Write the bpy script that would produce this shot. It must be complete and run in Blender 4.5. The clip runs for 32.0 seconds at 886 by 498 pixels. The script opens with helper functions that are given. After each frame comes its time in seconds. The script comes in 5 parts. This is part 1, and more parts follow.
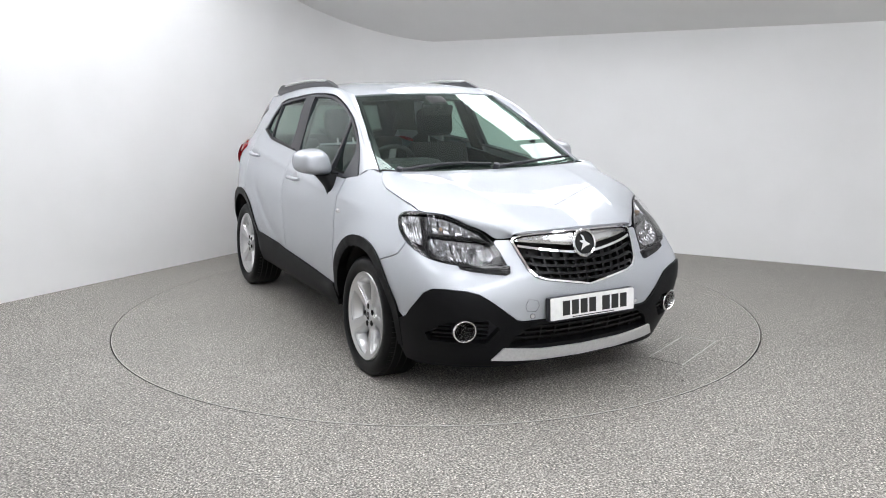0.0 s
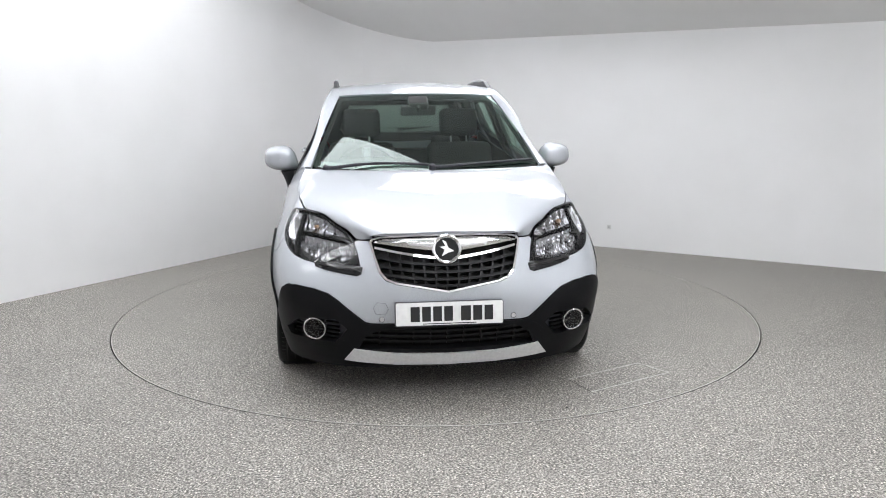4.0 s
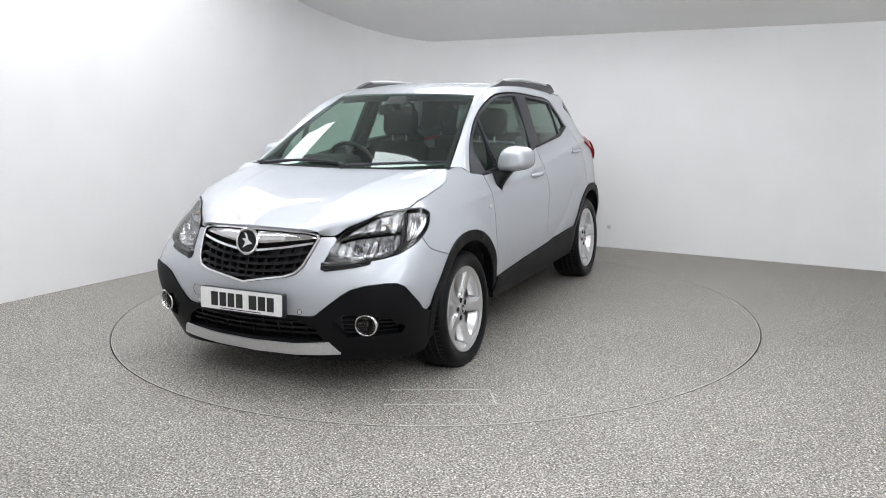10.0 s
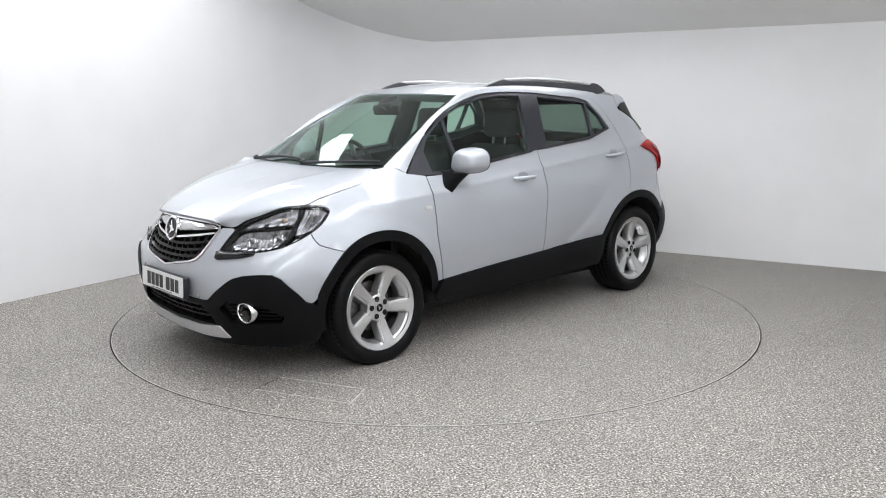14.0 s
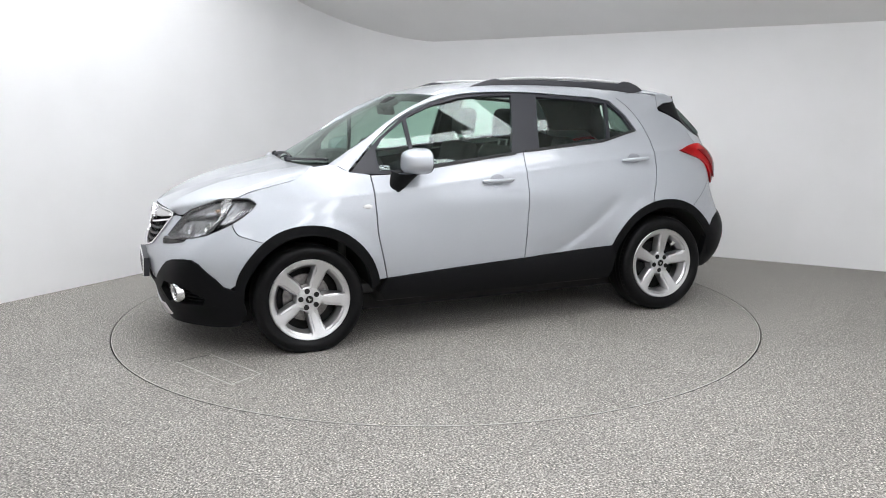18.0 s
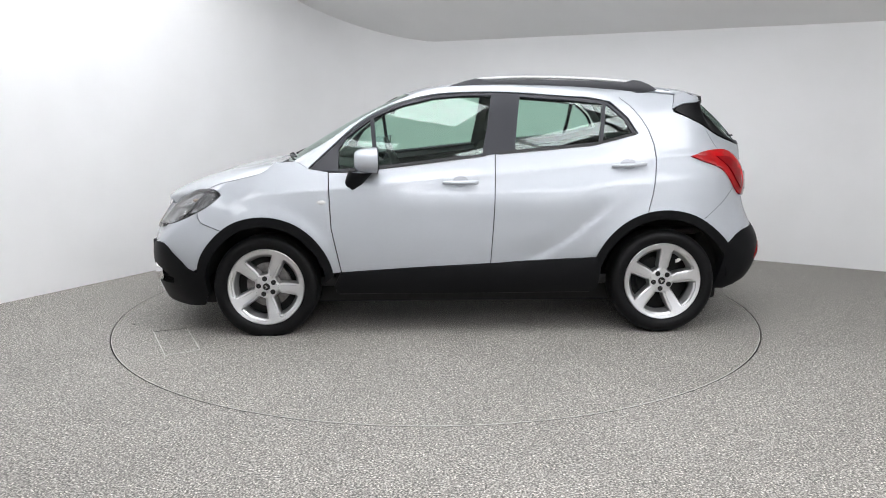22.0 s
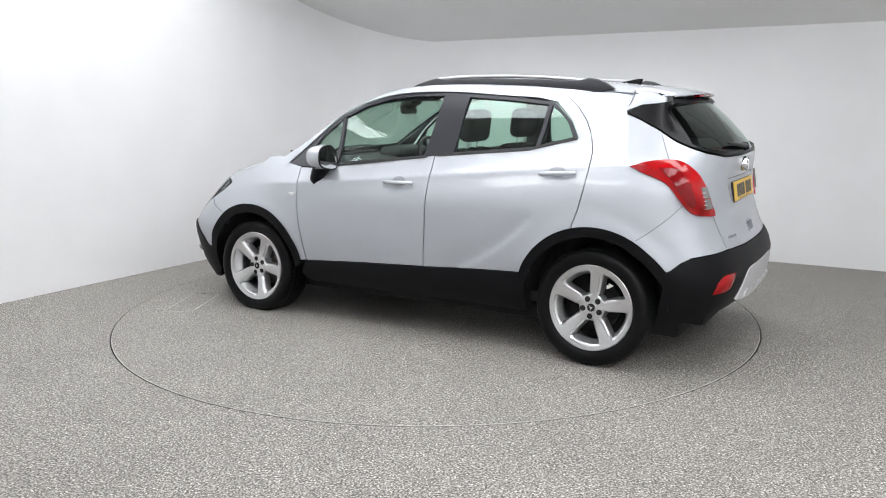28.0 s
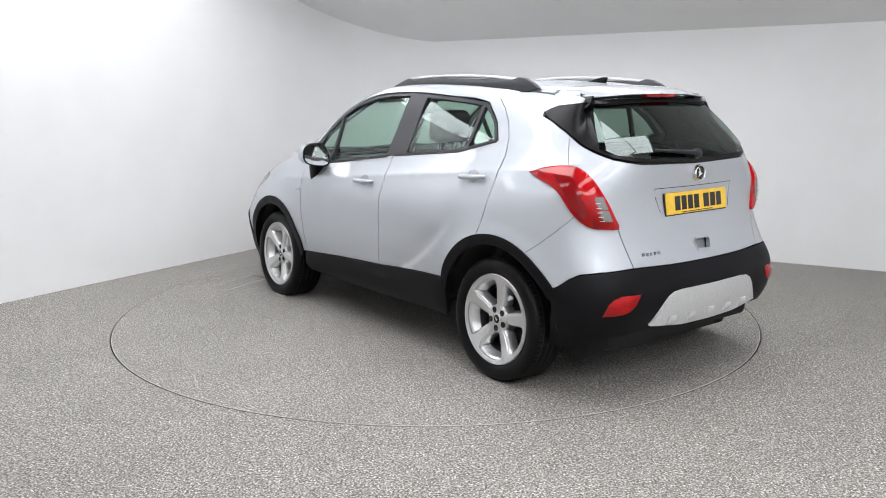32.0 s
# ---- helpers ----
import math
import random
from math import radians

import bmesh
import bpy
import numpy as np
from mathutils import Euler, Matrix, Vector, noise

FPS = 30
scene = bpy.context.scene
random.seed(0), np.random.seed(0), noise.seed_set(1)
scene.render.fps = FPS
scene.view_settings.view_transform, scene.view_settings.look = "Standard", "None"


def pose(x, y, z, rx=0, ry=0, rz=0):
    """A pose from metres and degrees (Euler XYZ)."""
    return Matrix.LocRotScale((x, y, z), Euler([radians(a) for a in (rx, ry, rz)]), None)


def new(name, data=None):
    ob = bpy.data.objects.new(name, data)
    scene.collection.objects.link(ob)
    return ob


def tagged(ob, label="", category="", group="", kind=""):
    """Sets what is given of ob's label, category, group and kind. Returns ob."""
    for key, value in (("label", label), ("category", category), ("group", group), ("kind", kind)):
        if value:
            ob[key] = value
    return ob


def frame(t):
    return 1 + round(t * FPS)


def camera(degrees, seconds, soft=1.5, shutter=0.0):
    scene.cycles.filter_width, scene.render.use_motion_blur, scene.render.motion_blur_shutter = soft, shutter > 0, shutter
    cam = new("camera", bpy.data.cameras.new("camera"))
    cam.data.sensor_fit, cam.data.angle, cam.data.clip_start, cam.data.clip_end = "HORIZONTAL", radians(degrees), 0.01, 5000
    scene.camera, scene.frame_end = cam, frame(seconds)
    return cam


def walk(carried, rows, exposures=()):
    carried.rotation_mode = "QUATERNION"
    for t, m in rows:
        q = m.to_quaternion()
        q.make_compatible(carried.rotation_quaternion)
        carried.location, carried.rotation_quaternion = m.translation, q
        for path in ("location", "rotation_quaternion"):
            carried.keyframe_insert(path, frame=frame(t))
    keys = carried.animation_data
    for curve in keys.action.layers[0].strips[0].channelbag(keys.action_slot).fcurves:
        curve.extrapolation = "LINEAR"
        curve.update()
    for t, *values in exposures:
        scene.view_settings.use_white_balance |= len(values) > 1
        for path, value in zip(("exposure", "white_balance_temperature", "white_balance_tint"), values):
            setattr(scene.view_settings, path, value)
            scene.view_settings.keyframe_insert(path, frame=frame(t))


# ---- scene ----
# ---- camera: stands still on a tripod before the turntable ----
cam = camera(57.58, 32.0, soft=1.0)
EYE = (0.0, -5.7795, 1.4995)
STAND = pose(EYE[0], EYE[1], EYE[2]) @ pose(0, 0, 0, 0, 0, -0.50) @ pose(0, 0, 0, 90 - 10.51, 0, 0) @ pose(0, 0, 0, 0, 0, -0.32)
walk(cam, [(0.0, STAND), (32.0, STAND)])
scene.view_settings.exposure = 0.0

# ---- world: the room is closed, so only a trace of grey comes from outside ----
world = bpy.data.worlds.new("world")
world.use_nodes = True
world.node_tree.nodes["Background"].inputs[0].default_value = (0.8, 0.85, 0.9, 1)
world.node_tree.nodes["Background"].inputs[1].default_value = 0.05
scene.world = world

LIGHT = 7.45     # glow of the ceiling light boxes

# ---- materials ----
def material(name, colour, rough=0.5, metal=0.0, **more):
    m = bpy.data.materials.new(name)
    m.use_nodes = True
    b = m.node_tree.nodes["Principled BSDF"]
    b.inputs["Base Color"].default_value = (*colour, 1)
    b.inputs["Roughness"].default_value = rough
    b.inputs["Metallic"].default_value = metal
    for key, value in more.items():
        b.inputs[key.replace("_", " ")].default_value = value
    return m


def node(m, kind, **values):
    n = m.node_tree.nodes.new(kind)
    for key, value in values.items():
        n.inputs[key.replace("_", " ")].default_value = value
    return n


def link(m, a, b):
    m.node_tree.links.new(a, b)


def bsdf(m):
    return m.node_tree.nodes["Principled BSDF"]


def grain(m, scale, low, high, bump=0.0, distance=0.001, detail=4.0, stretch=None):
    """Varies a material's base colour between two colours by noise in the object's space, with a bump of the same grain."""
    co = node(m, "ShaderNodeTexCoord")
    n = node(m, "ShaderNodeTexNoise", Scale=scale, Detail=detail)
    if stretch:
        mp = node(m, "ShaderNodeMapping", Scale=stretch)
        link(m, co.outputs["Object"], mp.inputs["Vector"])
        link(m, mp.outputs["Vector"], n.inputs["Vector"])
    else:
        link(m, co.outputs["Object"], n.inputs["Vector"])
    r = node(m, "ShaderNodeValToRGB")
    r.color_ramp.elements[0].position, r.color_ramp.elements[1].position = 0.35, 0.65
    r.color_ramp.elements[0].color, r.color_ramp.elements[1].color = (*low, 1), (*high, 1)
    link(m, n.outputs["Fac"], r.inputs["Fac"])
    link(m, r.outputs["Color"], bsdf(m).inputs["Base Color"])
    if bump:
        bp = node(m, "ShaderNodeBump", Strength=bump, Distance=distance)
        link(m, n.outputs["Fac"], bp.inputs["Height"])
        link(m, bp.outputs["Normal"], bsdf(m).inputs["Normal"])
    return m


def speckled_floor():
    """Sheet flooring: light grey-beige ground with fine darker and paler flakes, a little scuffed."""
    m = material("speckled_vinyl", (0.4, 0.39, 0.36), 0.62)
    co = node(m, "ShaderNodeTexCoord")
    fine = node(m, "ShaderNodeTexNoise", Scale=108.0, Detail=3.0, Roughness=0.6)
    flake = node(m, "ShaderNodeTexVoronoi", Scale=142.0)
    wide = node(m, "ShaderNodeTexNoise", Scale=1.3, Detail=5.0)
    for n in (fine, flake, wide):
        link(m, co.outputs["Object"], n.inputs["Vector"])
    r = node(m, "ShaderNodeValToRGB")
    e = r.color_ramp.elements
    e[0].position, e[0].color = 0.33, (0.055, 0.050, 0.043, 1)
    e[1].position, e[1].color = 0.67, (0.61, 0.585, 0.54, 1)
    mid = r.color_ramp.elements.new(0.5)
    mid.color = (0.230, 0.217, 0.198, 1)
    link(m, fine.outputs["Fac"], r.inputs["Fac"])
    fl = node(m, "ShaderNodeValToRGB")
    fl.color_ramp.interpolation = "CONSTANT"
    fl.color_ramp.elements[0].color = (0.55, 0.55, 0.55, 1)
    fl.color_ramp.elements[1].position, fl.color_ramp.elements[1].color = 0.32, (1.0, 1.0, 1.0, 1)
    pale = fl.color_ramp.elements.new(0.75)
    pale.color = (1.58, 1.58, 1.58, 1)
    link(m, flake.outputs["Color"], fl.inputs["Fac"])
    mul = node(m, "ShaderNodeMix")
    mul.data_type, mul.blend_type = "RGBA", "MULTIPLY"
    mul.inputs[0].default_value = 1.0
    link(m, r.outputs["Color"], mul.inputs[6])
    link(m, fl.outputs["Color"], mul.inputs[7])
    wr = node(m, "ShaderNodeMapRange", From_Min=0.3, From_Max=0.7, To_Min=0.92, To_Max=1.06)
    link(m, wide.outputs["Fac"], wr.inputs["Value"])
    mul2 = node(m, "ShaderNodeMix")
    mul2.data_type, mul2.blend_type = "RGBA", "MULTIPLY"
    mul2.inputs[0].default_value = 1.0
    link(m, mul.outputs[2], mul2.inputs[6])
    link(m, wr.outputs["Result"], mul2.inputs[7])
    link(m, mul2.outputs[2], bsdf(m).inputs["Base Color"])
    bp = node(m, "ShaderNodeBump", Strength=0.25, Distance=0.0015)
    link(m, fine.outputs["Fac"], bp.inputs["Height"])
    link(m, bp.outputs["Normal"], bsdf(m).inputs["Normal"])
    return m


def car_paint():
    """Silver metallic lacquer: flakes under a clear coat."""
    m = material("silver_paint", (0.47, 0.490, 0.522), 0.46, 0.58, Coat_Weight=0.85, Coat_Roughness=0.045)
    co = node(m, "ShaderNodeTexCoord")
    n = node(m, "ShaderNodeTexNoise", Scale=900.0, Detail=1.0)
    link(m, co.outputs["Object"], n.inputs["Vector"])
    r = node(m, "ShaderNodeValToRGB")
    r.color_ramp.elements[0].position, r.color_ramp.elements[1].position = 0.35, 0.7
    r.color_ramp.elements[0].color, r.color_ramp.elements[1].color = (0.385, 0.404, 0.432, 1), (0.545, 0.572, 0.612, 1)
    link(m, n.outputs["Fac"], r.inputs["Fac"])
    link(m, r.outputs["Color"], bsdf(m).inputs["Base Color"])
    dust = node(m, "ShaderNodeTexNoise", Scale=6.0, Detail=5.0)
    link(m, co.outputs["Object"], dust.inputs["Vector"])
    dr = node(m, "ShaderNodeMapRange", From_Min=0.3, From_Max=0.7, To_Min=0.49, To_Max=0.56)
    link(m, dust.outputs["Fac"], dr.inputs["Value"])
    link(m, dr.outputs["Result"], bsdf(m).inputs["Roughness"])
    return m


def glass(name, tint, base=0.065, sheen=(0.88, 0.98, 0.94)):
    """A thin pane: it lets light straight through, tinted, and mirrors by its angle."""
    m = bpy.data.materials.new(name)
    m.use_nodes = True
    t = m.node_tree
    t.nodes.remove(t.nodes["Principled BSDF"])
    out = t.nodes["Material Output"]
    see = node(m, "ShaderNodeBsdfTransparent", Color=(*tint, 1))
    shine = node(m, "ShaderNodeBsdfGlossy", Color=(*sheen, 1), Roughness=0.0)
    lw = node(m, "ShaderNodeLayerWeight", Blend=0.5)
    rise = node(m, "ShaderNodeMath")
    rise.operation, rise.inputs[1].default_value = "POWER", 5.0
    link(m, lw.outputs["Facing"], rise.inputs[0])
    fr = node(m, "ShaderNodeMapRange", From_Min=0.0, From_Max=1.0, To_Min=base, To_Max=1.0)
    link(m, rise.outputs[0], fr.inputs["Value"])
    mix = node(m, "ShaderNodeMixShader")
    link(m, fr.outputs["Result"], mix.inputs["Fac"])
    link(m, see.outputs[0], mix.inputs[1])
    link(m, shine.outputs[0], mix.inputs[2])
    link(m, mix.outputs[0], out.inputs["Surface"])
    return m


def glow(name, colour, strength):
    m = material(name, (0.9, 0.9, 0.9), 0.6)
    bsdf(m).inputs["Emission Color"].default_value = (*colour, 1)
    bsdf(m).inputs["Emission Strength"].default_value = strength
    return m


PAINT = car_paint()
FLOOR = speckled_floor()
WALL = grain(material("white_wall", (0.84, 0.84, 0.84), 0.75), 2.2, (0.835, 0.835, 0.835), (0.86, 0.86, 0.862), 0.05, 0.002, 6.0)
CEIL = grain(material("ceiling_white", (0.7, 0.7, 0.69), 0.85), 1.6, (0.78, 0.778, 0.77), (0.81, 0.808, 0.80), 0.04, 0.002, 6.0)
BLACK = grain(material("black_plastic", (0.006, 0.006, 0.007), 0.5, 0.0, Specular_IOR_Level=0.14), 420.0, (0.0026, 0.0028, 0.0034), (0.0052, 0.0054, 0.0064), 0.3, 0.0005)
# grey darker than the body paint, puts the shade of hollows into colour
HOLLOW_SHADE = grain(material("hollow_shade_grey", (0.3, 0.31, 0.33), 0.4, 0.5), 300.0, (0.27, 0.28, 0.30), (0.33, 0.34, 0.36), 0.0)
RAIL = grain(material("grey_rail_plastic", (0.035, 0.036, 0.042), 0.45, 0.0), 300.0, (0.030, 0.031, 0.036), (0.042, 0.043, 0.050), 0.1, 0.0004)
HOUSING = material("lamp_housing", (0.010, 0.010, 0.011), 0.3)
LAMP_CHROME = grain(material("lamp_reflector", (0.28, 0.28, 0.29), 0.16, 1.0), 60.0, (0.20, 0.20, 0.21), (0.36, 0.36, 0.37), 0.0)
LAMP_GREY = grain(material("lamp_grey", (0.2, 0.2, 0.21), 0.25, 0.8), 60.0, (0.20, 0.20, 0.21), (0.29, 0.29, 0.30), 0.0)
FOG_GREY = material("fog_reflector", (0.006, 0.006, 0.0065), 0.25, 0.3)
BORDER = material("window_border_black", (0.004, 0.004, 0.0045), 0.32, 0.0, Specular_IOR_Level=0.22)
SOCKET = grain(material("white_socket", (0.7, 0.7, 0.69), 0.4), 30.0, (0.66, 0.66, 0.65), (0.72, 0.72, 0.71))
GRILLE = material("grille_black", (0.006, 0.006, 0.007), 0.38, 0.0, Specular_IOR_Level=0.22)
MIRROR = material("mirror_silver", (0.9, 0.9, 0.9), 0.01, 1.0)
RED_DEEP = material("deep_red_lens", (0.20, 0.001, 0.003), 0.1, 0.0, Specular_IOR_Level=0.35)
GLOSSY = material("gloss_black", (0.006, 0.006, 0.007), 0.14, 0.0, Specular_IOR_Level=0.4)
TRIM = grain(material("satin_black_trim", (0.028, 0.029, 0.036), 0.38, 0.0, Specular_IOR_Level=0.35), 300.0, (0.019, 0.020, 0.026), (0.025, 0.026, 0.032), 0.1, 0.0004)
SEAL = material("rubber_seal", (0.010, 0.010, 0.010), 0.6)
RUBBER = grain(material("tyre_rubber", (0.005, 0.005, 0.0055), 0.42, 0.0, Specular_IOR_Level=0.16), 60.0, (0.0022, 0.0022, 0.0026), (0.0045, 0.0045, 0.005), 0.2, 0.0008)
ALLOY = grain(material("silver_alloy", (0.6, 0.6, 0.6), 0.28, 0.9), 300.0, (0.58, 0.58, 0.585), (0.66, 0.66, 0.665), 0.0)
CHROME = material("chrome", (0.85, 0.85, 0.86), 0.06, 1.0)
SOFT_CHROME = grain(material("soft_chrome", (0.72, 0.72, 0.73), 0.2, 1.0), 60.0, (0.68, 0.68, 0.69), (0.76, 0.76, 0.77), 0.0)
SKID = grain(material("silver_skid_paint", (0.6, 0.6, 0.6), 0.4, 0.3), 80.0, (0.57, 0.57, 0.575), (0.64, 0.64, 0.645), 0.0)
SATIN = grain(material("satin_silver", (0.55, 0.55, 0.55), 0.42, 0.6), 80.0, (0.52, 0.52, 0.53), (0.58, 0.58, 0.59), 0.0)
BARE = material("bare_metal", (0.62, 0.62, 0.60), 0.5, 0.2)
STEEL = grain(material("brake_steel", (0.35, 0.34, 0.33), 0.4, 0.9), 50.0, (0.14, 0.135, 0.13), (0.24, 0.23, 0.225), 0.0)
DARK = grain(material("underbody", (0.012, 0.012, 0.012), 0.85), 20.0, (0.004, 0.004, 0.004), (0.008, 0.0078, 0.0075), 0.3, 0.003)
CLOTH = grain(material("charcoal_cloth", (0.022, 0.022, 0.024), 0.9), 240.0, (0.009, 0.009, 0.010), (0.018, 0.018, 0.019), 0.5, 0.001)
DASH = grain(material("dash_plastic", (0.018, 0.018, 0.019), 0.55), 300.0, (0.009, 0.009, 0.0095), (0.014, 0.014, 0.0145), 0.3, 0.0006)
LINER = grain(material("headliner_grey", (0.12, 0.12, 0.115), 0.9), 200.0, (0.055, 0.055, 0.052), (0.08, 0.08, 0.076), 0.2, 0.0006)
GLASS = glass("green_tinted_glass", (0.66, 0.84, 0.75))
GLASS_DARK = glass("dark_tinted_glass", (0.20, 0.25, 0.225))
SCREEN = glass("windscreen_glass", (0.56, 0.69, 0.625))
FOG_LENS = glass("fog_lens", (0.9, 0.9, 0.9), 0.02, (1, 1, 1))
LENS = glass("clear_lens", (0.97, 0.975, 0.98), 0.030, (1, 1, 1))
RED = grain(material("red_lens", (0.36, 0.001, 0.003), 0.09, 0.0, Coat_Weight=0.15, Specular_IOR_Level=0.35), 9.0, (0.24, 0.0008, 0.002), (0.46, 0.001, 0.003), 0.0)
CLEAR = material("clear_ribbed_lens", (0.20, 0.19, 0.185), 0.15, 0.3, Coat_Weight=1.0)
AMBER = material("amber_lens", (0.30, 0.20, 0.13), 0.15, 0.0, Coat_Weight=0.8)
WHITE = grain(material("plate_white", (0.8, 0.8, 0.79), 0.35), 40.0, (0.76, 0.76, 0.75), (0.82, 0.82, 0.81), 0.0)
YELLOW = grain(material("plate_yellow", (0.8, 0.5, 0.04), 0.35), 40.0, (0.76, 0.47, 0.03), (0.82, 0.53, 0.05), 0.0)
REPEATER = material("pale_clear_lens", (0.62, 0.62, 0.61), 0.12, 0.1, Coat_Weight=1.0)
INK = material("plate_black", (0.012, 0.012, 0.012), 0.4)
PALE = grain(material("pale_line", (0.45, 0.44, 0.42), 0.6), 25.0, (0.38, 0.37, 0.35), (0.62, 0.61, 0.58))
GAP = material("dark_gap", (0.02, 0.019, 0.018), 0.9)
PANEL_GLOW = glow("light_panel_glow", (0.975, 0.99, 1.03), LIGHT)


# ---- geometry helpers: a geo is (points, faces) ----
def join(*geos):
    pts, faces = [], []
    for p, f in geos:
        k = len(pts)
        pts += [tuple(q) for q in p]
        faces += [tuple(i + k for i in g) for g in f]
    return pts, faces


def moved(geo, m):
    flip = m.determinant() < 0
    return [tuple(m @ Vector(q)) for q in geo[0]], [tuple(reversed(f)) if flip else tuple(f) for f in geo[1]]


def mirrored(geo):
    return moved(geo, Matrix.Diagonal((1, -1, 1, 1)))


def box(x0, x1, y0, y1, z0, z1, bevel=0.0, cuts=2):
    bm = bmesh.new()
    bmesh.ops.create_cube(bm, size=1)
    bmesh.ops.transform(bm, verts=bm.verts, matrix=Matrix.Translation(((x0 + x1) / 2, (y0 + y1) / 2, (z0 + z1) / 2)) @ Matrix.Diagonal((x1 - x0, y1 - y0, z1 - z0, 1)))
    if bevel:
        bmesh.ops.bevel(bm, geom=bm.edges[:], offset=bevel, segments=cuts, profile=0.5, affect="EDGES")
    return taken(bm)


def taken(bm):
    bm.verts.index_update()
    geo = ([tuple(v.co) for v in bm.verts], [tuple(v.index for v in f.verts) for f in bm.faces])
    bm.free()
    return geo


def lathe(profile, n=48, close=False):
    """Turns a profile of (radius, y) about the y axis."""
    pts, faces, k = [], [], len(profile)
    for i in range(n):
        a = 2 * math.pi * i / n
        pts += [(r * math.cos(a), y, r * math.sin(a)) for r, y in profile]
    for i in range(n):
        j = (i + 1) % n
        for q in range(k if close else k - 1):
            w = (q + 1) % k
            faces.append((i * k + q, i * k + w, j * k + w, j * k + q))
    return pts, faces


def tube(path, radius, n=10, flat=1.0):
    """A round bar along a path; flat squeezes it upright."""
    path = [Vector(q) for q in path]
    pts, faces = [], []
    for i, q in enumerate(path):
        way = (path[min(i + 1, len(path) - 1)] - path[max(i - 1, 0)]).normalized()
        side = way.cross(Vector((0, 0, 1)))
        side = side.normalized() if side.length > 1e-4 else Vector((1, 0, 0))
        up = side.cross(way).normalized()
        r = radius[i] if isinstance(radius, (list, tuple)) else radius
        pts += [tuple(q + side * (r * math.cos(2 * math.pi * k / n)) + up * (r * flat * math.sin(2 * math.pi * k / n))) for k in range(n)]
    for i in range(len(path) - 1):
        for k in range(n):
            w = (k + 1) % n
            faces.append((i * n + k, i * n + w, (i + 1) * n + w, (i + 1) * n + k))
    faces += [tuple(range(n - 1, -1, -1)), tuple(range((len(path) - 1) * n, len(path) * n))]
    return pts, faces


def plate(outline, y0, y1, bevel=0.0):
    """A slab with an outline of (x, z), from y0 to y1."""
    bm = bmesh.new()
    f = bm.faces.new([bm.verts.new((x, y0, z)) for x, z in outline])
    e = bmesh.ops.extrude_face_region(bm, geom=[f])
    bmesh.ops.translate(bm, verts=[v for v in e["geom"] if isinstance(v, bmesh.types.BMVert)], vec=(0, y1 - y0, 0))
    bmesh.ops.recalc_face_normals(bm, faces=bm.faces)
    if bevel:
        bmesh.ops.bevel(bm, geom=bm.edges[:], offset=bevel, segments=2, profile=0.5, affect="EDGES")
    return taken(bm)


def curve(points, n):
    """n points of a smooth line through the given ones."""
    p = np.array(points, float)
    d = np.concatenate([[0], np.cumsum(np.linalg.norm(np.diff(p, axis=0), axis=1))])
    return spline_matrix(d, np.linspace(0, d[-1], n)) @ p


def lofted(rows, nu, nv):
    """A smooth sheet through rows of points, as an array nv x nu x 3."""
    g = np.array([spline_matrix(range(len(r)), np.linspace(0, len(r) - 1, nu)) @ np.array(r, float) for r in rows])
    b = spline_matrix(range(len(rows)), np.linspace(0, len(rows) - 1, nv))
    return np.einsum("vr,ruk->vuk", b, g)


def sheet(g, thick=0.012, up=(0, 0, 1)):
    """A sheet from a grid of points, with a turned-in edge all round."""
    nv, nu, _ = g.shape
    du, dv = np.gradient(g, axis=1), np.gradient(g, axis=0)
    n = np.cross(du, dv)
    n /= np.linalg.norm(n, axis=2)[:, :, None] + 1e-12
    turn = (n * np.array(up)).sum() < 0
    if turn:
        n = -n
    pts = [tuple(q) for q in g.reshape(-1, 3)]
    faces = [(v * nu + u, v * nu + u + 1, (v + 1) * nu + u + 1, (v + 1) * nu + u) for v in range(nv - 1) for u in range(nu - 1)]
    if turn:
        faces = [tuple(reversed(f)) for f in faces]
    ring = [(0, u) for u in range(nu)] + [(v, nu - 1) for v in range(1, nv)] + [(nv - 1, u) for u in range(nu - 2, -1, -1)] + [(v, 0) for v in range(nv - 2, 0, -1)]
    k = len(pts)
    for v, u in ring:
        pts.append(tuple(g[v, u]))
    for v, u in ring:
        pts.append(tuple(g[v, u] - n[v, u] * thick))
    m = len(ring)
    for i in range(m):
        j = (i + 1) % m
        f = (k + i, k + m + i, k + m + j, k + j)
        faces.append(tuple(reversed(f)) if turn else f)
    return pts, faces


def whole(geo):
    """A half and its mirror image across the middle, joined."""
    a = join(geo, mirrored(geo))
    bm = bmesh.new()
    vs = [bm.verts.new(q) for q in a[0]]
    for f in a[1]:
        try:
            bm.faces.new([vs[i] for i in f])
        except ValueError:
            pass
    bmesh.ops.remove_doubles(bm, verts=bm.verts, dist=1e-4)
    return taken(bm)


def part(name, geo, mat, parent=None, label="", smooth=38.0, at=None):
    """Links a geo as one mesh object under a thing or a part."""
    me = bpy.data.meshes.new(name)
    me.from_pydata([tuple(q) for q in geo[0]], [], [tuple(f) for f in geo[1]])
    me.update()
    if smooth:
        me.shade_smooth()
        me.set_sharp_from_angle(angle=radians(smooth))
    me.materials.append(mat)
    ob = new(name, me)
    if parent is not None:
        ob.parent = parent
    if at is not None:
        ob.matrix_basis = at
    if label:
        ob["label"] = label
    return ob


def thing(name, label, category, **more):
    return tagged(new(name), label, category, **more)

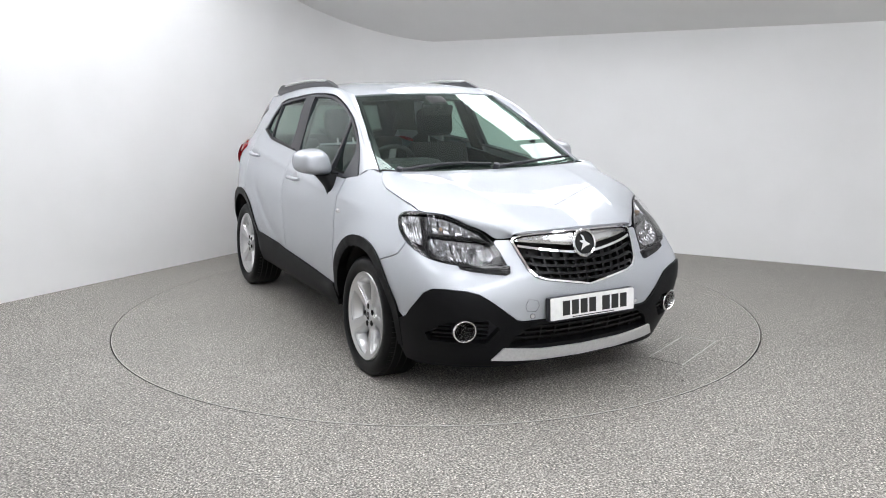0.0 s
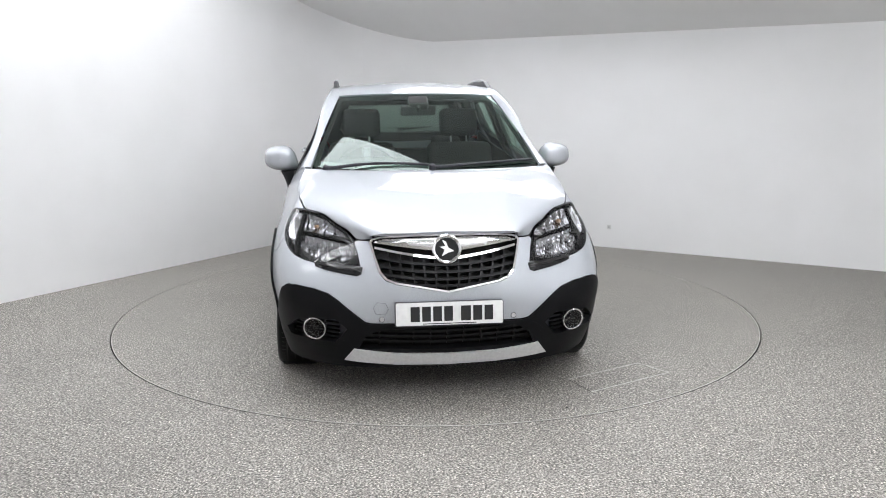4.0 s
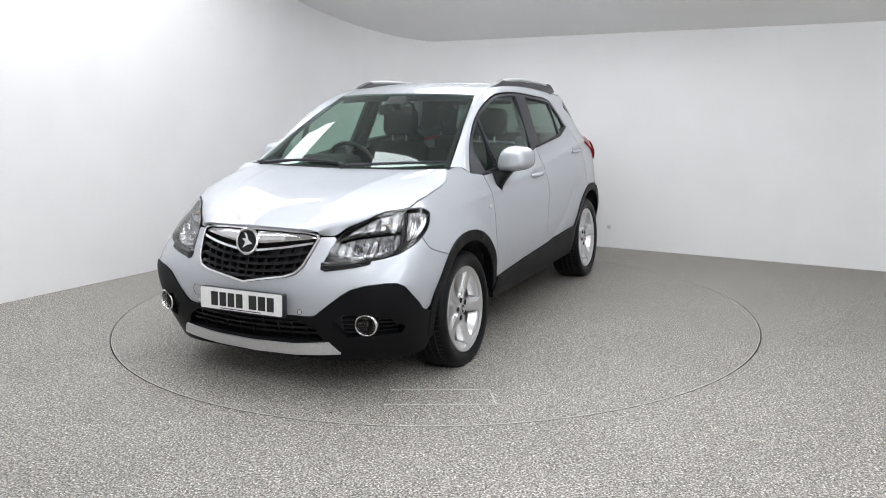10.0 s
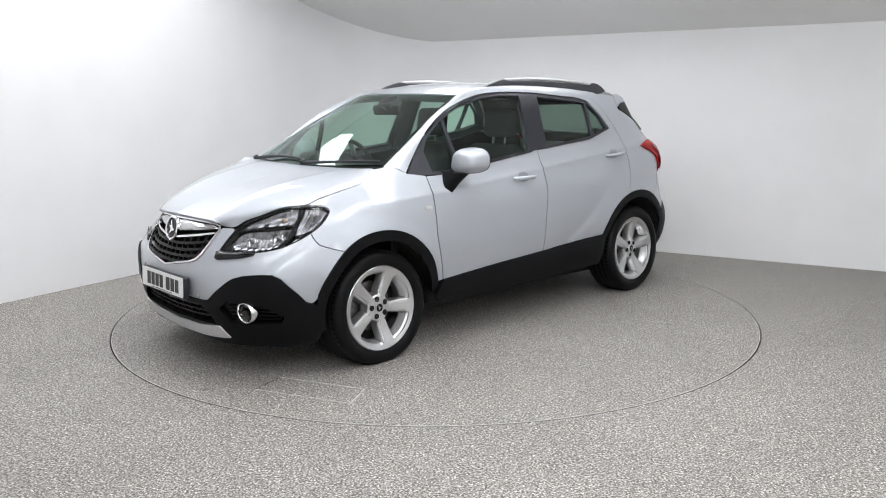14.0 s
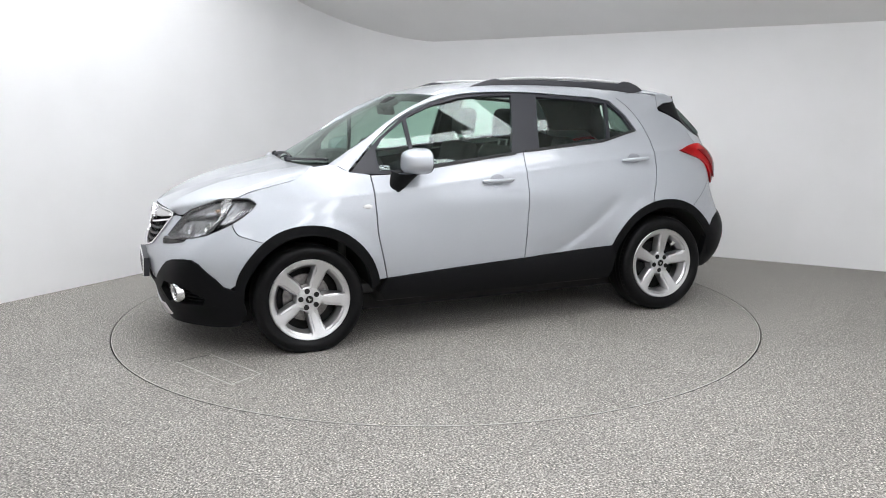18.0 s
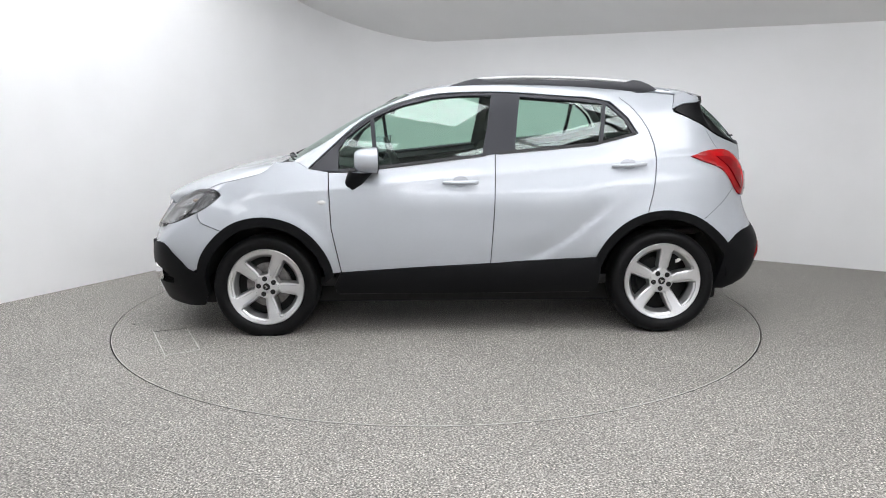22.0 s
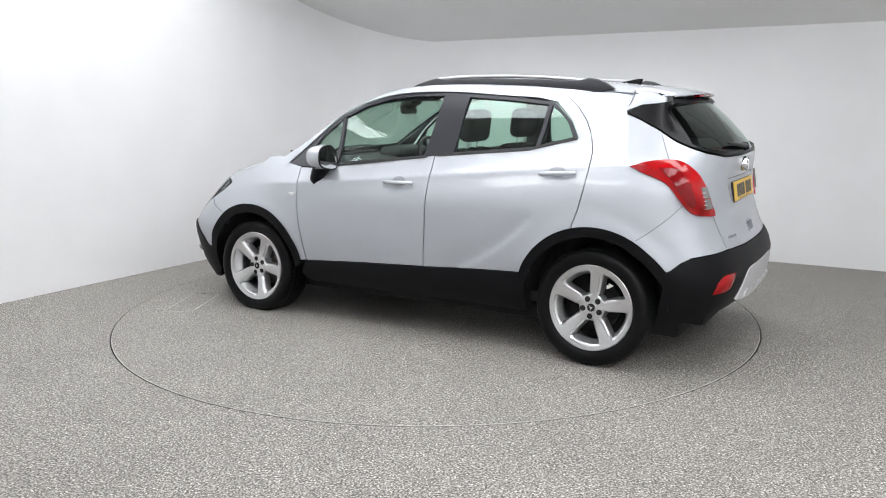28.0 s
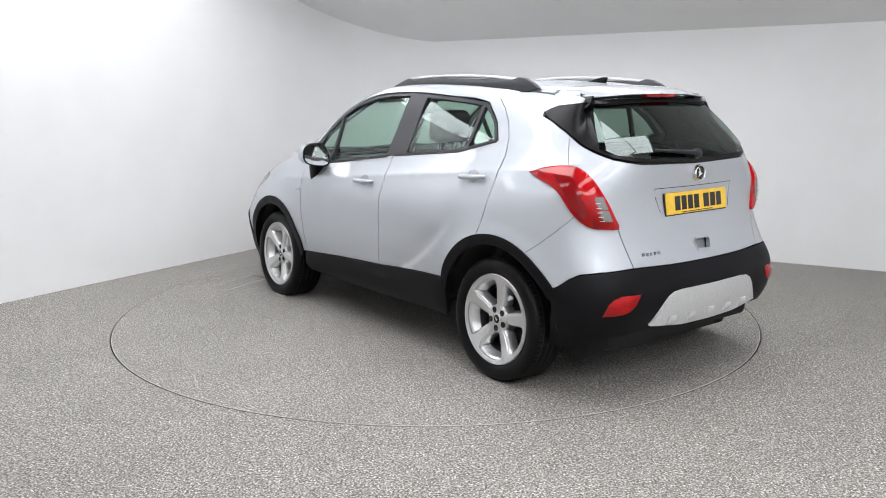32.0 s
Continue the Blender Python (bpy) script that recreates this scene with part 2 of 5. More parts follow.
# ---- the studio: two long white walls that meet in a rounded corner, a low ceiling, a speckled floor with a turntable ----
TABLE = 2.230
LEDGE, TOP = 2.125, 3.05      # the ceiling's height at the right wall and above the turntable
LEFT_WAY = Vector((0.5417, 0.8406))
RIGHT_WAY = Vector((0.8626, -0.5059))
LEFT_IN, RIGHT_IN = Vector((0.8406, -0.5417)), Vector((-0.5059, -0.8626))
CORNER = Vector((-0.893, 3.893))
COVE = 1.04
SOCKET_AT, SOCKET_Z = 3.084, 0.211


def wall_line():
    """The inner face of the two walls in plan, from the left end over the rounded corner to the right end."""
    a, b = CORNER - LEFT_WAY * COVE, CORNER + RIGHT_WAY * COVE
    line = [CORNER - LEFT_WAY * d for d in (5.6, 4.6, 3.6, 2.6, 1.8)]
    for i in range(17):
        t = i / 16
        line.append(a * (1 - t) ** 2 + CORNER * (2 * t * (1 - t)) + b * t ** 2)
    return line + [CORNER + RIGHT_WAY * d for d in (1.8, 2.6, 3.6, 4.6, 6.1)]


def sloped_ceiling(line):
    """The ceiling rises from a low edge on the right wall and along the rounded corner to its full height over the turntable."""
    outer, inner = [], []
    for i, q in enumerate(line):
        if i >= 21:
            outer.append((q.x, q.y, LEDGE))
            w = q + RIGHT_IN * 2.0
        elif i >= 5:
            t = (i - 5) / 16
            outer.append((q.x, q.y, LEDGE + 0.411 * (1 - t) ** 1.25))
            w = (CORNER - LEFT_WAY * (COVE + 1.5) + LEFT_IN * 0.6) * (1 - t) + (CORNER + RIGHT_WAY * COVE + RIGHT_IN * 2.0) * t
        else:
            far = (CORNER - q).length - COVE
            outer.append((q.x, q.y, min(TOP - 0.02, LEDGE + 0.411 + 0.26 * far)))
            w = q - LEFT_WAY * 1.0 + LEFT_IN * 0.6
        inner.append((w.x, w.y, TOP + 0.01))
    k = len(line)
    pts, n = [], 8
    for j in range(n + 1):
        t = j / n
        for o, q in zip(outer, inner):
            p = Vector(o).lerp(Vector(q), t)
            pts.append((p.x, p.y, p.z - 0.0))
    pts = pts + [(x, y, z + 0.04) for x, y, z in pts]
    faces, m = [], (n + 1) * k
    for j in range(n):
        for i in range(k - 1):
            f = (j * k + i, j * k + i + 1, j * k + k + i + 1, j * k + k + i)
            faces += [f, tuple(v + m for v in reversed(f))]
    return pts, faces


def upright(line, z0, z1, thick):
    """A wall along a line in plan, its inner face on the line."""
    pts, faces, n = [], [], len(line)
    for i, q in enumerate(line):
        way = (line[min(i + 1, n - 1)] - line[max(i - 1, 0)]).normalized()
        out = Vector((-way.y, way.x)) * thick
        for w, z in ((q, z0), (q, z1), (q + out, z1), (q + out, z0)):
            pts.append((w.x, w.y, z))
    for i in range(n - 1):
        for k in range(4):
            w = (k + 1) % 4
            faces.append((i * 4 + k, i * 4 + w, i * 4 + 4 + w, i * 4 + 4 + k))
    faces += [(3, 2, 1, 0), tuple((n - 1) * 4 + k for k in range(4))]
    return pts, faces


def build_room():
    line = wall_line()
    half = len(line) // 2
    tagged(part("wall_left", upright(line[:half + 1], 0, 3.1, 0.12), WALL, smooth=20), "smooth white painted wall curving into the room's corner", "wall", kind="structure")
    tagged(part("wall_right", upright(line[half:], 0, 3.1, 0.12), WALL, smooth=20), "smooth white painted wall with a small socket", "wall", kind="structure")
    # unseen white walls added near the camera to bounce light back in
    back = [line[-1], Vector((4.3, -3.2)), Vector((2.2, -6.9)), Vector((-2.2, -6.9)), Vector((-4.1, -3.2)), line[0]]
    for i, name in enumerate(("wall_east", "wall_south_east", "wall_south", "wall_south_west", "wall_west")):
        tagged(part(name, upright([back[i], back[i + 1]], 0, 3.1, 0.12), WALL, smooth=0), "plain white wall out of view, added to close the room and bounce light", "wall", kind="structure")
    # floor with a round hole for the turntable
    n, pts, faces = 128, [], []
    for i in range(n):
        a = 2 * math.pi * i / n
        for r in (TABLE + 0.009, 3.2, 5.0, 13.0):
            pts.append((r * math.cos(a), r * math.sin(a), 0))
        pts.append(((TABLE + 0.009) * math.cos(a), (TABLE + 0.009) * math.sin(a), -0.06))
    for i in range(n):
        j = (i + 1) % n
        for k in range(3):
            faces.append((i * 5 + k, i * 5 + k + 1, j * 5 + k + 1, j * 5 + k))
        faces.append((i * 5 + 4, i * 5, j * 5, j * 5 + 4))
    tagged(part("floor", (pts, faces), FLOOR, smooth=0), "speckled grey-beige sheet flooring round a turntable", "floor", kind="structure")
    tagged(part("floor_pit", lathe([(0.0, -0.062), (2.6, -0.062), (2.6, -0.2), (0.0, -0.2)], 64), GAP, smooth=0, at=pose(0, 0, 0, 90)), "dark pit beneath the turntable's edge", "floor", kind="structure")
    tagged(part("ceiling", sloped_ceiling(line), CEIL, smooth=40), "matt off-white ceiling sloping up from the wall", "ceiling", kind="structure")
    tagged(part("ceiling_high", box(-6.5, 6.5, -7.2, 5.2, TOP, TOP + 0.1), CEIL, smooth=0), "flat off-white ceiling over the turntable with light boxes", "ceiling", kind="structure")


def wall_socket():
    """A small white double socket low on the right wall."""
    t = thing("wall_socket", "small white wall socket on the painted wall", "socket")
    turn = math.degrees(math.atan2(RIGHT_WAY.y, RIGHT_WAY.x))
    q = CORNER + RIGHT_WAY * SOCKET_AT
    t.matrix_basis = pose(q.x, q.y, SOCKET_Z, 0, 0, turn)
    part("socket_plate", box(-0.022, 0.022, -0.008, 0.001, -0.022, 0.022, 0.003), SOCKET, t)
    part("socket_face", box(-0.009, 0.009, -0.0095, -0.008, -0.009, 0.009), SATIN, t, smooth=0)


def light_panel(name, label, w, d, m, glowing):
    """A flat light box that shines along -z: a white casing and a glowing diffuser."""
    t = thing(name, label, "studio light", group="studio lights")
    t.matrix_basis = m
    w, d = w / 2, d / 2
    part("diffuser", box(-w + 0.02, w - 0.02, -d + 0.02, d - 0.02, 0.0, 0.02), glowing, t, smooth=0)
    sides = ((-w, w, -d, -d + 0.02), (-w, w, d - 0.02, d), (-w, -w + 0.02, -d + 0.02, d - 0.02), (w - 0.02, w, -d + 0.02, d - 0.02))
    part("casing", join(*[box(*q, -0.01, 0.06) for q in sides], box(-w + 0.02, w - 0.02, -d + 0.02, d - 0.02, 0.05, 0.06)), CEIL, t, smooth=0)
    return t


def under_slope(way, inward, a, d, z0, z1, run):
    """The place of a light box that lies along a wall, under a ceiling that rises from z0 at the wall to z1 at the distance run."""
    q = CORNER + way * a + inward * d
    rise = (z1 - z0) / run
    along, across = Vector((way.x, way.y, 0)), Vector((inward.x, inward.y, rise)).normalized()
    if along.cross(across).z < 0:
        along = -along
    up = along.cross(across)
    m = Matrix((along, across, up)).transposed().to_4x4()
    m.translation = Vector((q.x, q.y, z0 + rise * d)) - up * 0.062
    return m


def build_lights():
    label = "long white ceiling light box out of view, switched on"
    # a broken ring of narrow boxes round the turntable, a broad one nearer the middle, and three wide ones added unseen
    # near the camera to brighten the car's side
    for x, y, turn, w, d in ((0.58, -3.42, 46, 1.15, 0.48), (1.43, -2.58, 44, 1.15, 0.48), (2.28, -1.76, 44, 1.15, 0.48),
                             (-1.20, -3.02, -20, 1.15, 0.42), (-2.29, -2.62, -20, 1.15, 0.42),
                             (-2.93, 0.58, 72, 1.15, 0.50), (-3.27, -0.54, 73, 1.15, 0.50),
                             (0.10, -5.45, 0, 1.40, 1.25), (1.55, -5.30, 0, 1.40, 1.25), (2.62, -4.20, 60, 1.40, 1.25),
                             (-0.62, -1.44, -29, 2.10, 0.78)):
        light_panel("ceiling_light", label, w, d, pose(x, y, TOP - 0.06, 0, 0, turn), PANEL_GLOW)
    for a in (2.75, 4.80):
        light_panel("ceiling_light", label, 2.02, 0.47, under_slope(RIGHT_WAY, RIGHT_IN, a, 3.39, TOP, TOP, 1), PANEL_GLOW)
    for a, w in ((2.45, 2.02), (3.90, 0.82)):
        light_panel("ceiling_light", label, w, 0.60, under_slope(RIGHT_WAY, RIGHT_IN, a, 1.27, LEDGE, TOP + 0.01, 2.0), PANEL_GLOW)
    for a, z in ((2.55, 2.89), (4.60, TOP - 0.02)):
        light_panel("ceiling_light", label, 2.02, 0.46, under_slope(-LEFT_WAY, LEFT_IN, a, 0.46, z, TOP, 0.6), PANEL_GLOW)


def turntable():
    t = thing("turntable", "round motor turntable covered with speckled sheet flooring, level with the floor", "turntable")
    part("deck", moved(lathe([(0.0, 0.0), (0.8, 0.0), (1.6, 0.0), (TABLE - 0.004, 0.0), (TABLE, -0.004), (TABLE, -0.05), (0.0, -0.05)], 128), pose(0, 0, 0, 90)), FLOOR, t, smooth=20)
    part("rim_strip", moved(lathe([(TABLE - 0.005, 0.0010), (TABLE - 0.0005, 0.0010), (TABLE - 0.0005, -0.002), (TABLE - 0.005, -0.002)], 128, True), pose(0, 0, 0, 90)), PALE, t, "thin pale edge strip", smooth=20)
    part("deck_side", moved(lathe([(TABLE + 0.0010, -0.0025), (TABLE + 0.0012, -0.05), (TABLE - 0.002, -0.055)], 128), pose(0, 0, 0, 90)), GAP, t, "dark side of the deck")
    part("floor_fleck", moved(lathe([(0.001, 0.0008), (0.006, 0.0008), (0.008, 0.0)], 10), pose(2.067, 0.428, 0, 90)), GAP, t, "small dark fleck", smooth=0)
    a, b, c, d = [Vector(q) for q in ((1.675, 0.54), (1.458, 1.01), (1.635, 1.122), (1.875, 0.61))]
    for q, w, m in ((a, b, PALE), (b, c, PALE), (c, d, PALE), (d, a, GAP)):
        way = (w - q).normalized() * (0.0012 if m == GAP else 0.0036)
        side = Vector((-way.y, way.x))
        o = [q - side, w - side, w + side, q + side]
        part("hatch_edge", ([(v.x, v.y, z) for z in (-0.002, 0.0015) for v in o], [(7, 6, 5, 4), (0, 1, 5, 4), (1, 2, 6, 5), (2, 3, 7, 6), (3, 0, 4, 7)]), m, t, "thin edge line of a floor hatch", smooth=0)
    return t


# ---- the car's skin: one smooth wrap, by a way s round the car and a height z ----
def spline_matrix(knots, at):
    """Rows that give a natural cubic spline's values at the places `at` from its values at the knots."""
    k, a = np.asarray(knots, float), np.atleast_1d(np.asarray(at, float))
    n, h = len(k), np.diff(k)
    left, right = np.eye(n), np.zeros((n, n))
    for i in range(1, n - 1):
        left[i, i - 1], left[i, i], left[i, i + 1] = h[i - 1], 2 * (h[i - 1] + h[i]), h[i]
        right[i, i - 1], right[i, i], right[i, i + 1] = 6 / h[i - 1], -6 / h[i - 1] - 6 / h[i], 6 / h[i]
    bend = np.linalg.solve(left, right)
    a = np.clip(a, k[0], k[-1])
    j = np.clip(np.searchsorted(k, a) - 1, 0, n - 2)
    u, v = (k[j + 1] - a) / h[j], (a - k[j]) / h[j]
    eye = np.eye(n)
    return (u[:, None] * eye[j] + v[:, None] * eye[j + 1]
            + ((u ** 3 - u) * h[j] ** 2 / 6)[:, None] * bend[j] + ((v ** 3 - v) * h[j] ** 2 / 6)[:, None] * bend[j + 1])


FRONT, REAR = -2.75, 2.63            # s at the middle of the nose and of the tail
STATIONS = [-3.23, -3.05, -2.75, -2.45, -2.23, -1.95, -1.6, -1.28, -0.85, -0.3, 0.2, 0.8, 1.28, 1.55, 1.88, 2.18, 2.38, 2.63, 2.88, 3.08]
LEVELS = []
SKIN_X, SKIN_Y = [], []


def level(z, nose, corner, side, tail_corner, tail):
    """One waterline: x of the nose at y 0, 0.30, 0.52; the corner; y at eight stations along the side; the rear corner; x of the tail at y 0.45, 0.25, 0."""
    flank = min(1.6, corner[0] - 0.13)
    side = (side[0] + (1.6 - flank) / 0.32 * (side[1] - side[0]), *side[1:])
    xs = [*nose, corner[0], flank, min(1.28, flank - 0.10), 0.85, 0.3, -0.2, -0.8, -1.28, -1.55, tail_corner[0], *tail]
    ys = [0, 0.30, 0.52, corner[1], *side, tail_corner[1], 0.45, 0.25, 0]
    SKIN_X.append([xs[2], xs[1], *xs, xs[-2], xs[-3]])
    SKIN_Y.append([-ys[2], -ys[1], *ys, -ys[-2], -ys[-3]])
    LEVELS.append(z)


level(0.18, (2.05, 2.04, 2.00), (1.80, 0.74), (0.80, 0.81, 0.79, 0.79, 0.79, 0.79, 0.81, 0.78), (-1.76, 0.68), (-1.86, -1.89, -1.90))
level(0.32, (2.11, 2.10, 2.06), (1.89, 0.76), (0.845, 0.862, 0.85, 0.845, 0.845, 0.85, 0.855, 0.82), (-1.84, 0.72), (-1.94, -1.96, -1.965))
level(0.45, (2.145, 2.13, 2.085), (1.94, 0.765), (0.868, 0.885, 0.874, 0.867, 0.866, 0.870, 0.88, 0.855), (-1.885, 0.73), (-1.975, -1.995, -2.0))
level(0.60, (2.15, 2.13, 2.062), (1.95, 0.77), (0.875, 0.890, 0.883, 0.878, 0.878, 0.882, 0.887, 0.865), (-1.885, 0.73), (-1.98, -2.0, -2.005))
level(0.75, (2.102, 2.056, 1.960), (1.83, 0.755), (0.852, 0.878, 0.880, 0.878, 0.880, 0.884, 0.882, 0.858), (-1.825, 0.725), (-1.925, -1.945, -1.95))
level(0.90, (2.035, 1.958, 1.832), (1.67, 0.735), (0.775, 0.832, 0.862, 0.870, 0.874, 0.876, 0.868, 0.842), (-1.788, 0.71), (-1.885, -1.905, -1.91))
level(1.05, (1.90, 1.82, 1.70), (1.55, 0.66), (0.690, 0.745, 0.800, 0.808, 0.815, 0.825, 0.825, 0.805), (-1.78, 0.70), (-1.87, -1.88, -1.885))
level(1.20, (1.80, 1.70, 1.58), (1.45, 0.60), (0.61, 0.66, 0.705, 0.745, 0.750, 0.750, 0.742, 0.712), (-1.73, 0.63), (-1.865, -1.885, -1.89))
level(1.35, (1.67, 1.57, 1.46), (1.35, 0.54), (0.54, 0.58, 0.63, 0.685, 0.690, 0.685, 0.660, 0.622), (-1.62, 0.545), (-1.735, -1.765, -1.775))
level(1.50, (1.54, 1.44, 1.34), (1.25, 0.48), (0.48, 0.52, 0.56, 0.620, 0.628, 0.620, 0.575, 0.530), (-1.50, 0.455), (-1.575, -1.605, -1.615))
level(1.60, (1.46, 1.36, 1.26), (1.18, 0.44), (0.44, 0.48, 0.51, 0.555, 0.565, 0.555, 0.50, 0.455), (-1.42, 0.39), (-1.47, -1.50, -1.51))
SKIN_X, SKIN_Y = np.array(SKIN_X), np.array(SKIN_Y)


def ridge(d, width):
    """A soft step from 0 to 1 over a width."""
    return 0.5 + 0.5 * np.tanh(d / width)


CREASE = [-1.3, -0.562, 0.0, 0.65, 1.4, 1.7], [0.915, 0.965, 1.017, 1.077, 1.140, 1.16]


def sweep(s):
    """The height of the hollow's lower edge on the rear door."""
    return 0.472 + 0.33 * np.clip((s - 0.30) / 0.58, 0, 1.2) ** 1.6


def skin(s, z):
    """Points of the car's skin, in the car's own space."""
    s, z = np.atleast_1d(np.asarray(s, float)), np.atleast_1d(np.asarray(z, float))
    flip = np.where((s < FRONT) | (s > REAR), -1.0, 1.0)
    s = np.where(s < FRONT, 2 * FRONT - s, np.where(s > REAR, 2 * REAR - s, s))
    a, b = spline_matrix(STATIONS, s), spline_matrix(LEVELS, z)
    x, y = np.einsum("pi,pj,ji->p", a, b, SKIN_X), np.einsum("pi,pj,ji->p", a, b, SKIN_Y)
    # pressed lines: a crease below the windows, a hollow that sweeps up the rear door, and flared wheel openings
    d = z - np.interp(s, *CREASE)
    near = ridge(s + 1.15, 0.12) * ridge(1.62 - s, 0.10)
    y = y + 0.010 * near * np.exp(-np.sqrt(d * d + 0.003 ** 2) / 0.028)
    d = z - sweep(s)
    width = np.where(d > 0, 0.090, 0.024)
    y = y - 0.0105 * ridge(s - 0.30, 0.07) * ridge(0.90 - s, 0.05) * np.exp(-(d / width) ** 2)
    for axle, r in ((1.2775, 0.44), (-1.2775, 0.468)):
        far = np.hypot(s + axle, z - 0.333) - r
        y = y + 0.013 * ridge(z - 0.52, 0.05) * (np.abs(s + axle) < 0.8) * np.exp(-(np.clip(far, 0, 9) / 0.042) ** 2) * ridge(far + 0.05, 0.01)
    return np.stack([x, y * flip, z], axis=1)


def skin_normal(s, z):
    s, z = np.atleast_1d(np.asarray(s, float)), np.atleast_1d(np.asarray(z, float))
    e = 2e-3
    n = np.cross(skin(s + e, z) - skin(s - e, z), skin(s, z + e) - skin(s, z - e))
    n /= np.linalg.norm(n, axis=1)[:, None]
    out = skin(s, z) - np.array([0.0, 0.0, 0.8])
    out[:, 0] *= np.where(np.abs(s) > 1.7, 1.0, 0.0)
    return n * np.where((n * out).sum(axis=1) < 0, -1.0, 1.0)[:, None]


from mathutils.geometry import delaunay_2d_cdt


def inside(poly, p):
    """Which of the points p lie in the polygon."""
    poly, p = np.asarray(poly, float), np.asarray(p, float)
    hit = np.zeros(len(p), bool)
    for (x0, y0), (x1, y1) in zip(poly, np.roll(poly, -1, axis=0)):
        if y0 != y1:
            hit ^= ((y0 > p[:, 1]) != (y1 > p[:, 1])) & (p[:, 0] < (x1 - x0) * (p[:, 1] - y0) / (y1 - y0) + x0)
    return hit


def dense(poly, step):
    out = []
    for a, b in zip(poly, [*poly[1:], poly[0]]):
        a, b = np.array(a, float), np.array(b, float)
        k = max(1, int(np.ceil(np.linalg.norm(b - a) / step)))
        out += [tuple(a + (b - a) * i / k) for i in range(k)]
    return out


def panel(poly, off=0.0, thick=0.014, step=0.05, holes=(), flip=False, bulge=0.0, flute=None, creased=False, form=None):
    """A pressed panel on the car's skin: the region of a polygon of (s, z), lifted by off, with turned-in edges. bulge swells its middle,
    flute = (pitch in s, depth) ribs it, creased follows the pressed lines closely, form replaces the skin."""
    loops = [dense(q, step * 0.6) for q in (poly, *holes)]
    flat, edges = [], []
    for lp in loops:
        k = len(flat)
        flat += lp
        edges += [(k + i, k + (i + 1) % len(lp)) for i in range(len(lp))]
    ring = np.array(flat)
    lo, hi = ring.min(axis=0), ring.max(axis=0)
    gs, gz = np.meshgrid(np.arange(lo[0] + step / 2, hi[0], step), np.arange(lo[1] + step / 2, hi[1], step))
    grid = np.stack([gs.ravel(), gz.ravel()], axis=1)
    if creased:
        u = np.arange(lo[0], hi[0], 0.03)
        lines = [np.stack([u, np.interp(u, *CREASE) + k], axis=1) for k in (-0.03, -0.012, 0.0, 0.012, 0.03)]
        u = u[(u > 0.25) & (u < 0.95)]
        lines += [np.stack([u, sweep(u) + k], axis=1) for k in (-0.045, -0.025, -0.008, 0.012, 0.05)]
        grid = np.vstack([grid, *lines])
    keep = inside(loops[0], grid)
    for lp in loops[1:]:
        keep &= ~inside(lp, grid)
    grid = grid[keep]
    if len(grid):
        near = np.min(np.linalg.norm(grid[:, None] - ring[None], axis=2), axis=1)
        grid = grid[near > min(step * 0.35, 0.012)]
    every = [Vector(q) for q in flat] + [Vector(q) for q in grid]
    co, _, tri, *_ = delaunay_2d_cdt(every, edges, [], 0, 1e-6)
    uv = np.array([tuple(c) for c in co])
    tri = np.array([t for t in tri if len(t) == 3])
    mid = uv[tri].mean(axis=1)
    ok = inside(loops[0], mid)
    for lp in loops[1:]:
        ok &= ~inside(lp, mid)
    tri = tri[ok]
    n = skin_normal(uv[:, 0], uv[:, 1])
    p = (form or skin)(uv[:, 0], uv[:, 1])
    lift = np.full(len(uv), off)
    if flute:
        lift = lift + flute[1] * np.abs((uv[:, 0] / flute[0]) % 1 - 0.5) * 2
    if bulge:
        near = np.min(np.linalg.norm(uv[:, None] - ring[None], axis=2), axis=1)
        lift = lift + bulge * (1 - (1 - np.clip(near / (0.35 * min(hi - lo)), 0, 1)) ** 2)
    q = p + n * lift[:, None]
    pts, faces = [tuple(v) for v in q], []
    count = {}
    for t in tri:
        a, b, c = t
        if np.dot(np.cross(q[b] - q[a], q[c] - q[a]), n[a]) < 0:
            a, c = c, a
        faces.append((a, b, c))
        for e in ((a, b), (b, c), (c, a)):
            count[tuple(sorted(e))] = count.get(tuple(sorted(e)), 0) + 1
    rim = {}
    for a, b, c in list(faces):
        for i, j in ((a, b), (b, c), (c, a)):
            if count[tuple(sorted((i, j)))] == 1:
                for k in (i, j):
                    if k not in rim:
                        rim[k] = len(pts)
                        pts += [tuple(q[k]), tuple(q[k] - n[k] * thick)]
                faces.append((rim[j], rim[i], rim[i] + 1, rim[j] + 1))
    geo = (pts, faces)
    return mirrored(geo) if flip else geo


def arc(cx, cz, r, a0, a1, n=18, rz=None):
    """Points (s, z) on a round wheel opening about the car's x = cx; angles from the rear, over the top, to the front."""
    rz = rz or r
    return [(-(cx + r * math.cos(radians(a0 + (a1 - a0) * i / (n - 1)))), cz + rz * math.sin(radians(a0 + (a1 - a0) * i / (n - 1)))) for i in range(n)]


def both(poly, about):
    """A polygon closed by its own mirror image about the car's middle (FRONT or REAR)."""
    return list(poly) + [(2 * about - s, z) for s, z in reversed(poly)]


# ---- the car ----
AXLE = 1.2775
HUB = 0.333
HUB_HEIGHT = {AXLE: 0.317, -AXLE: 0.334}
OFFSET = (-0.179, -0.147)      # from the turntable's middle to the middle between the axles

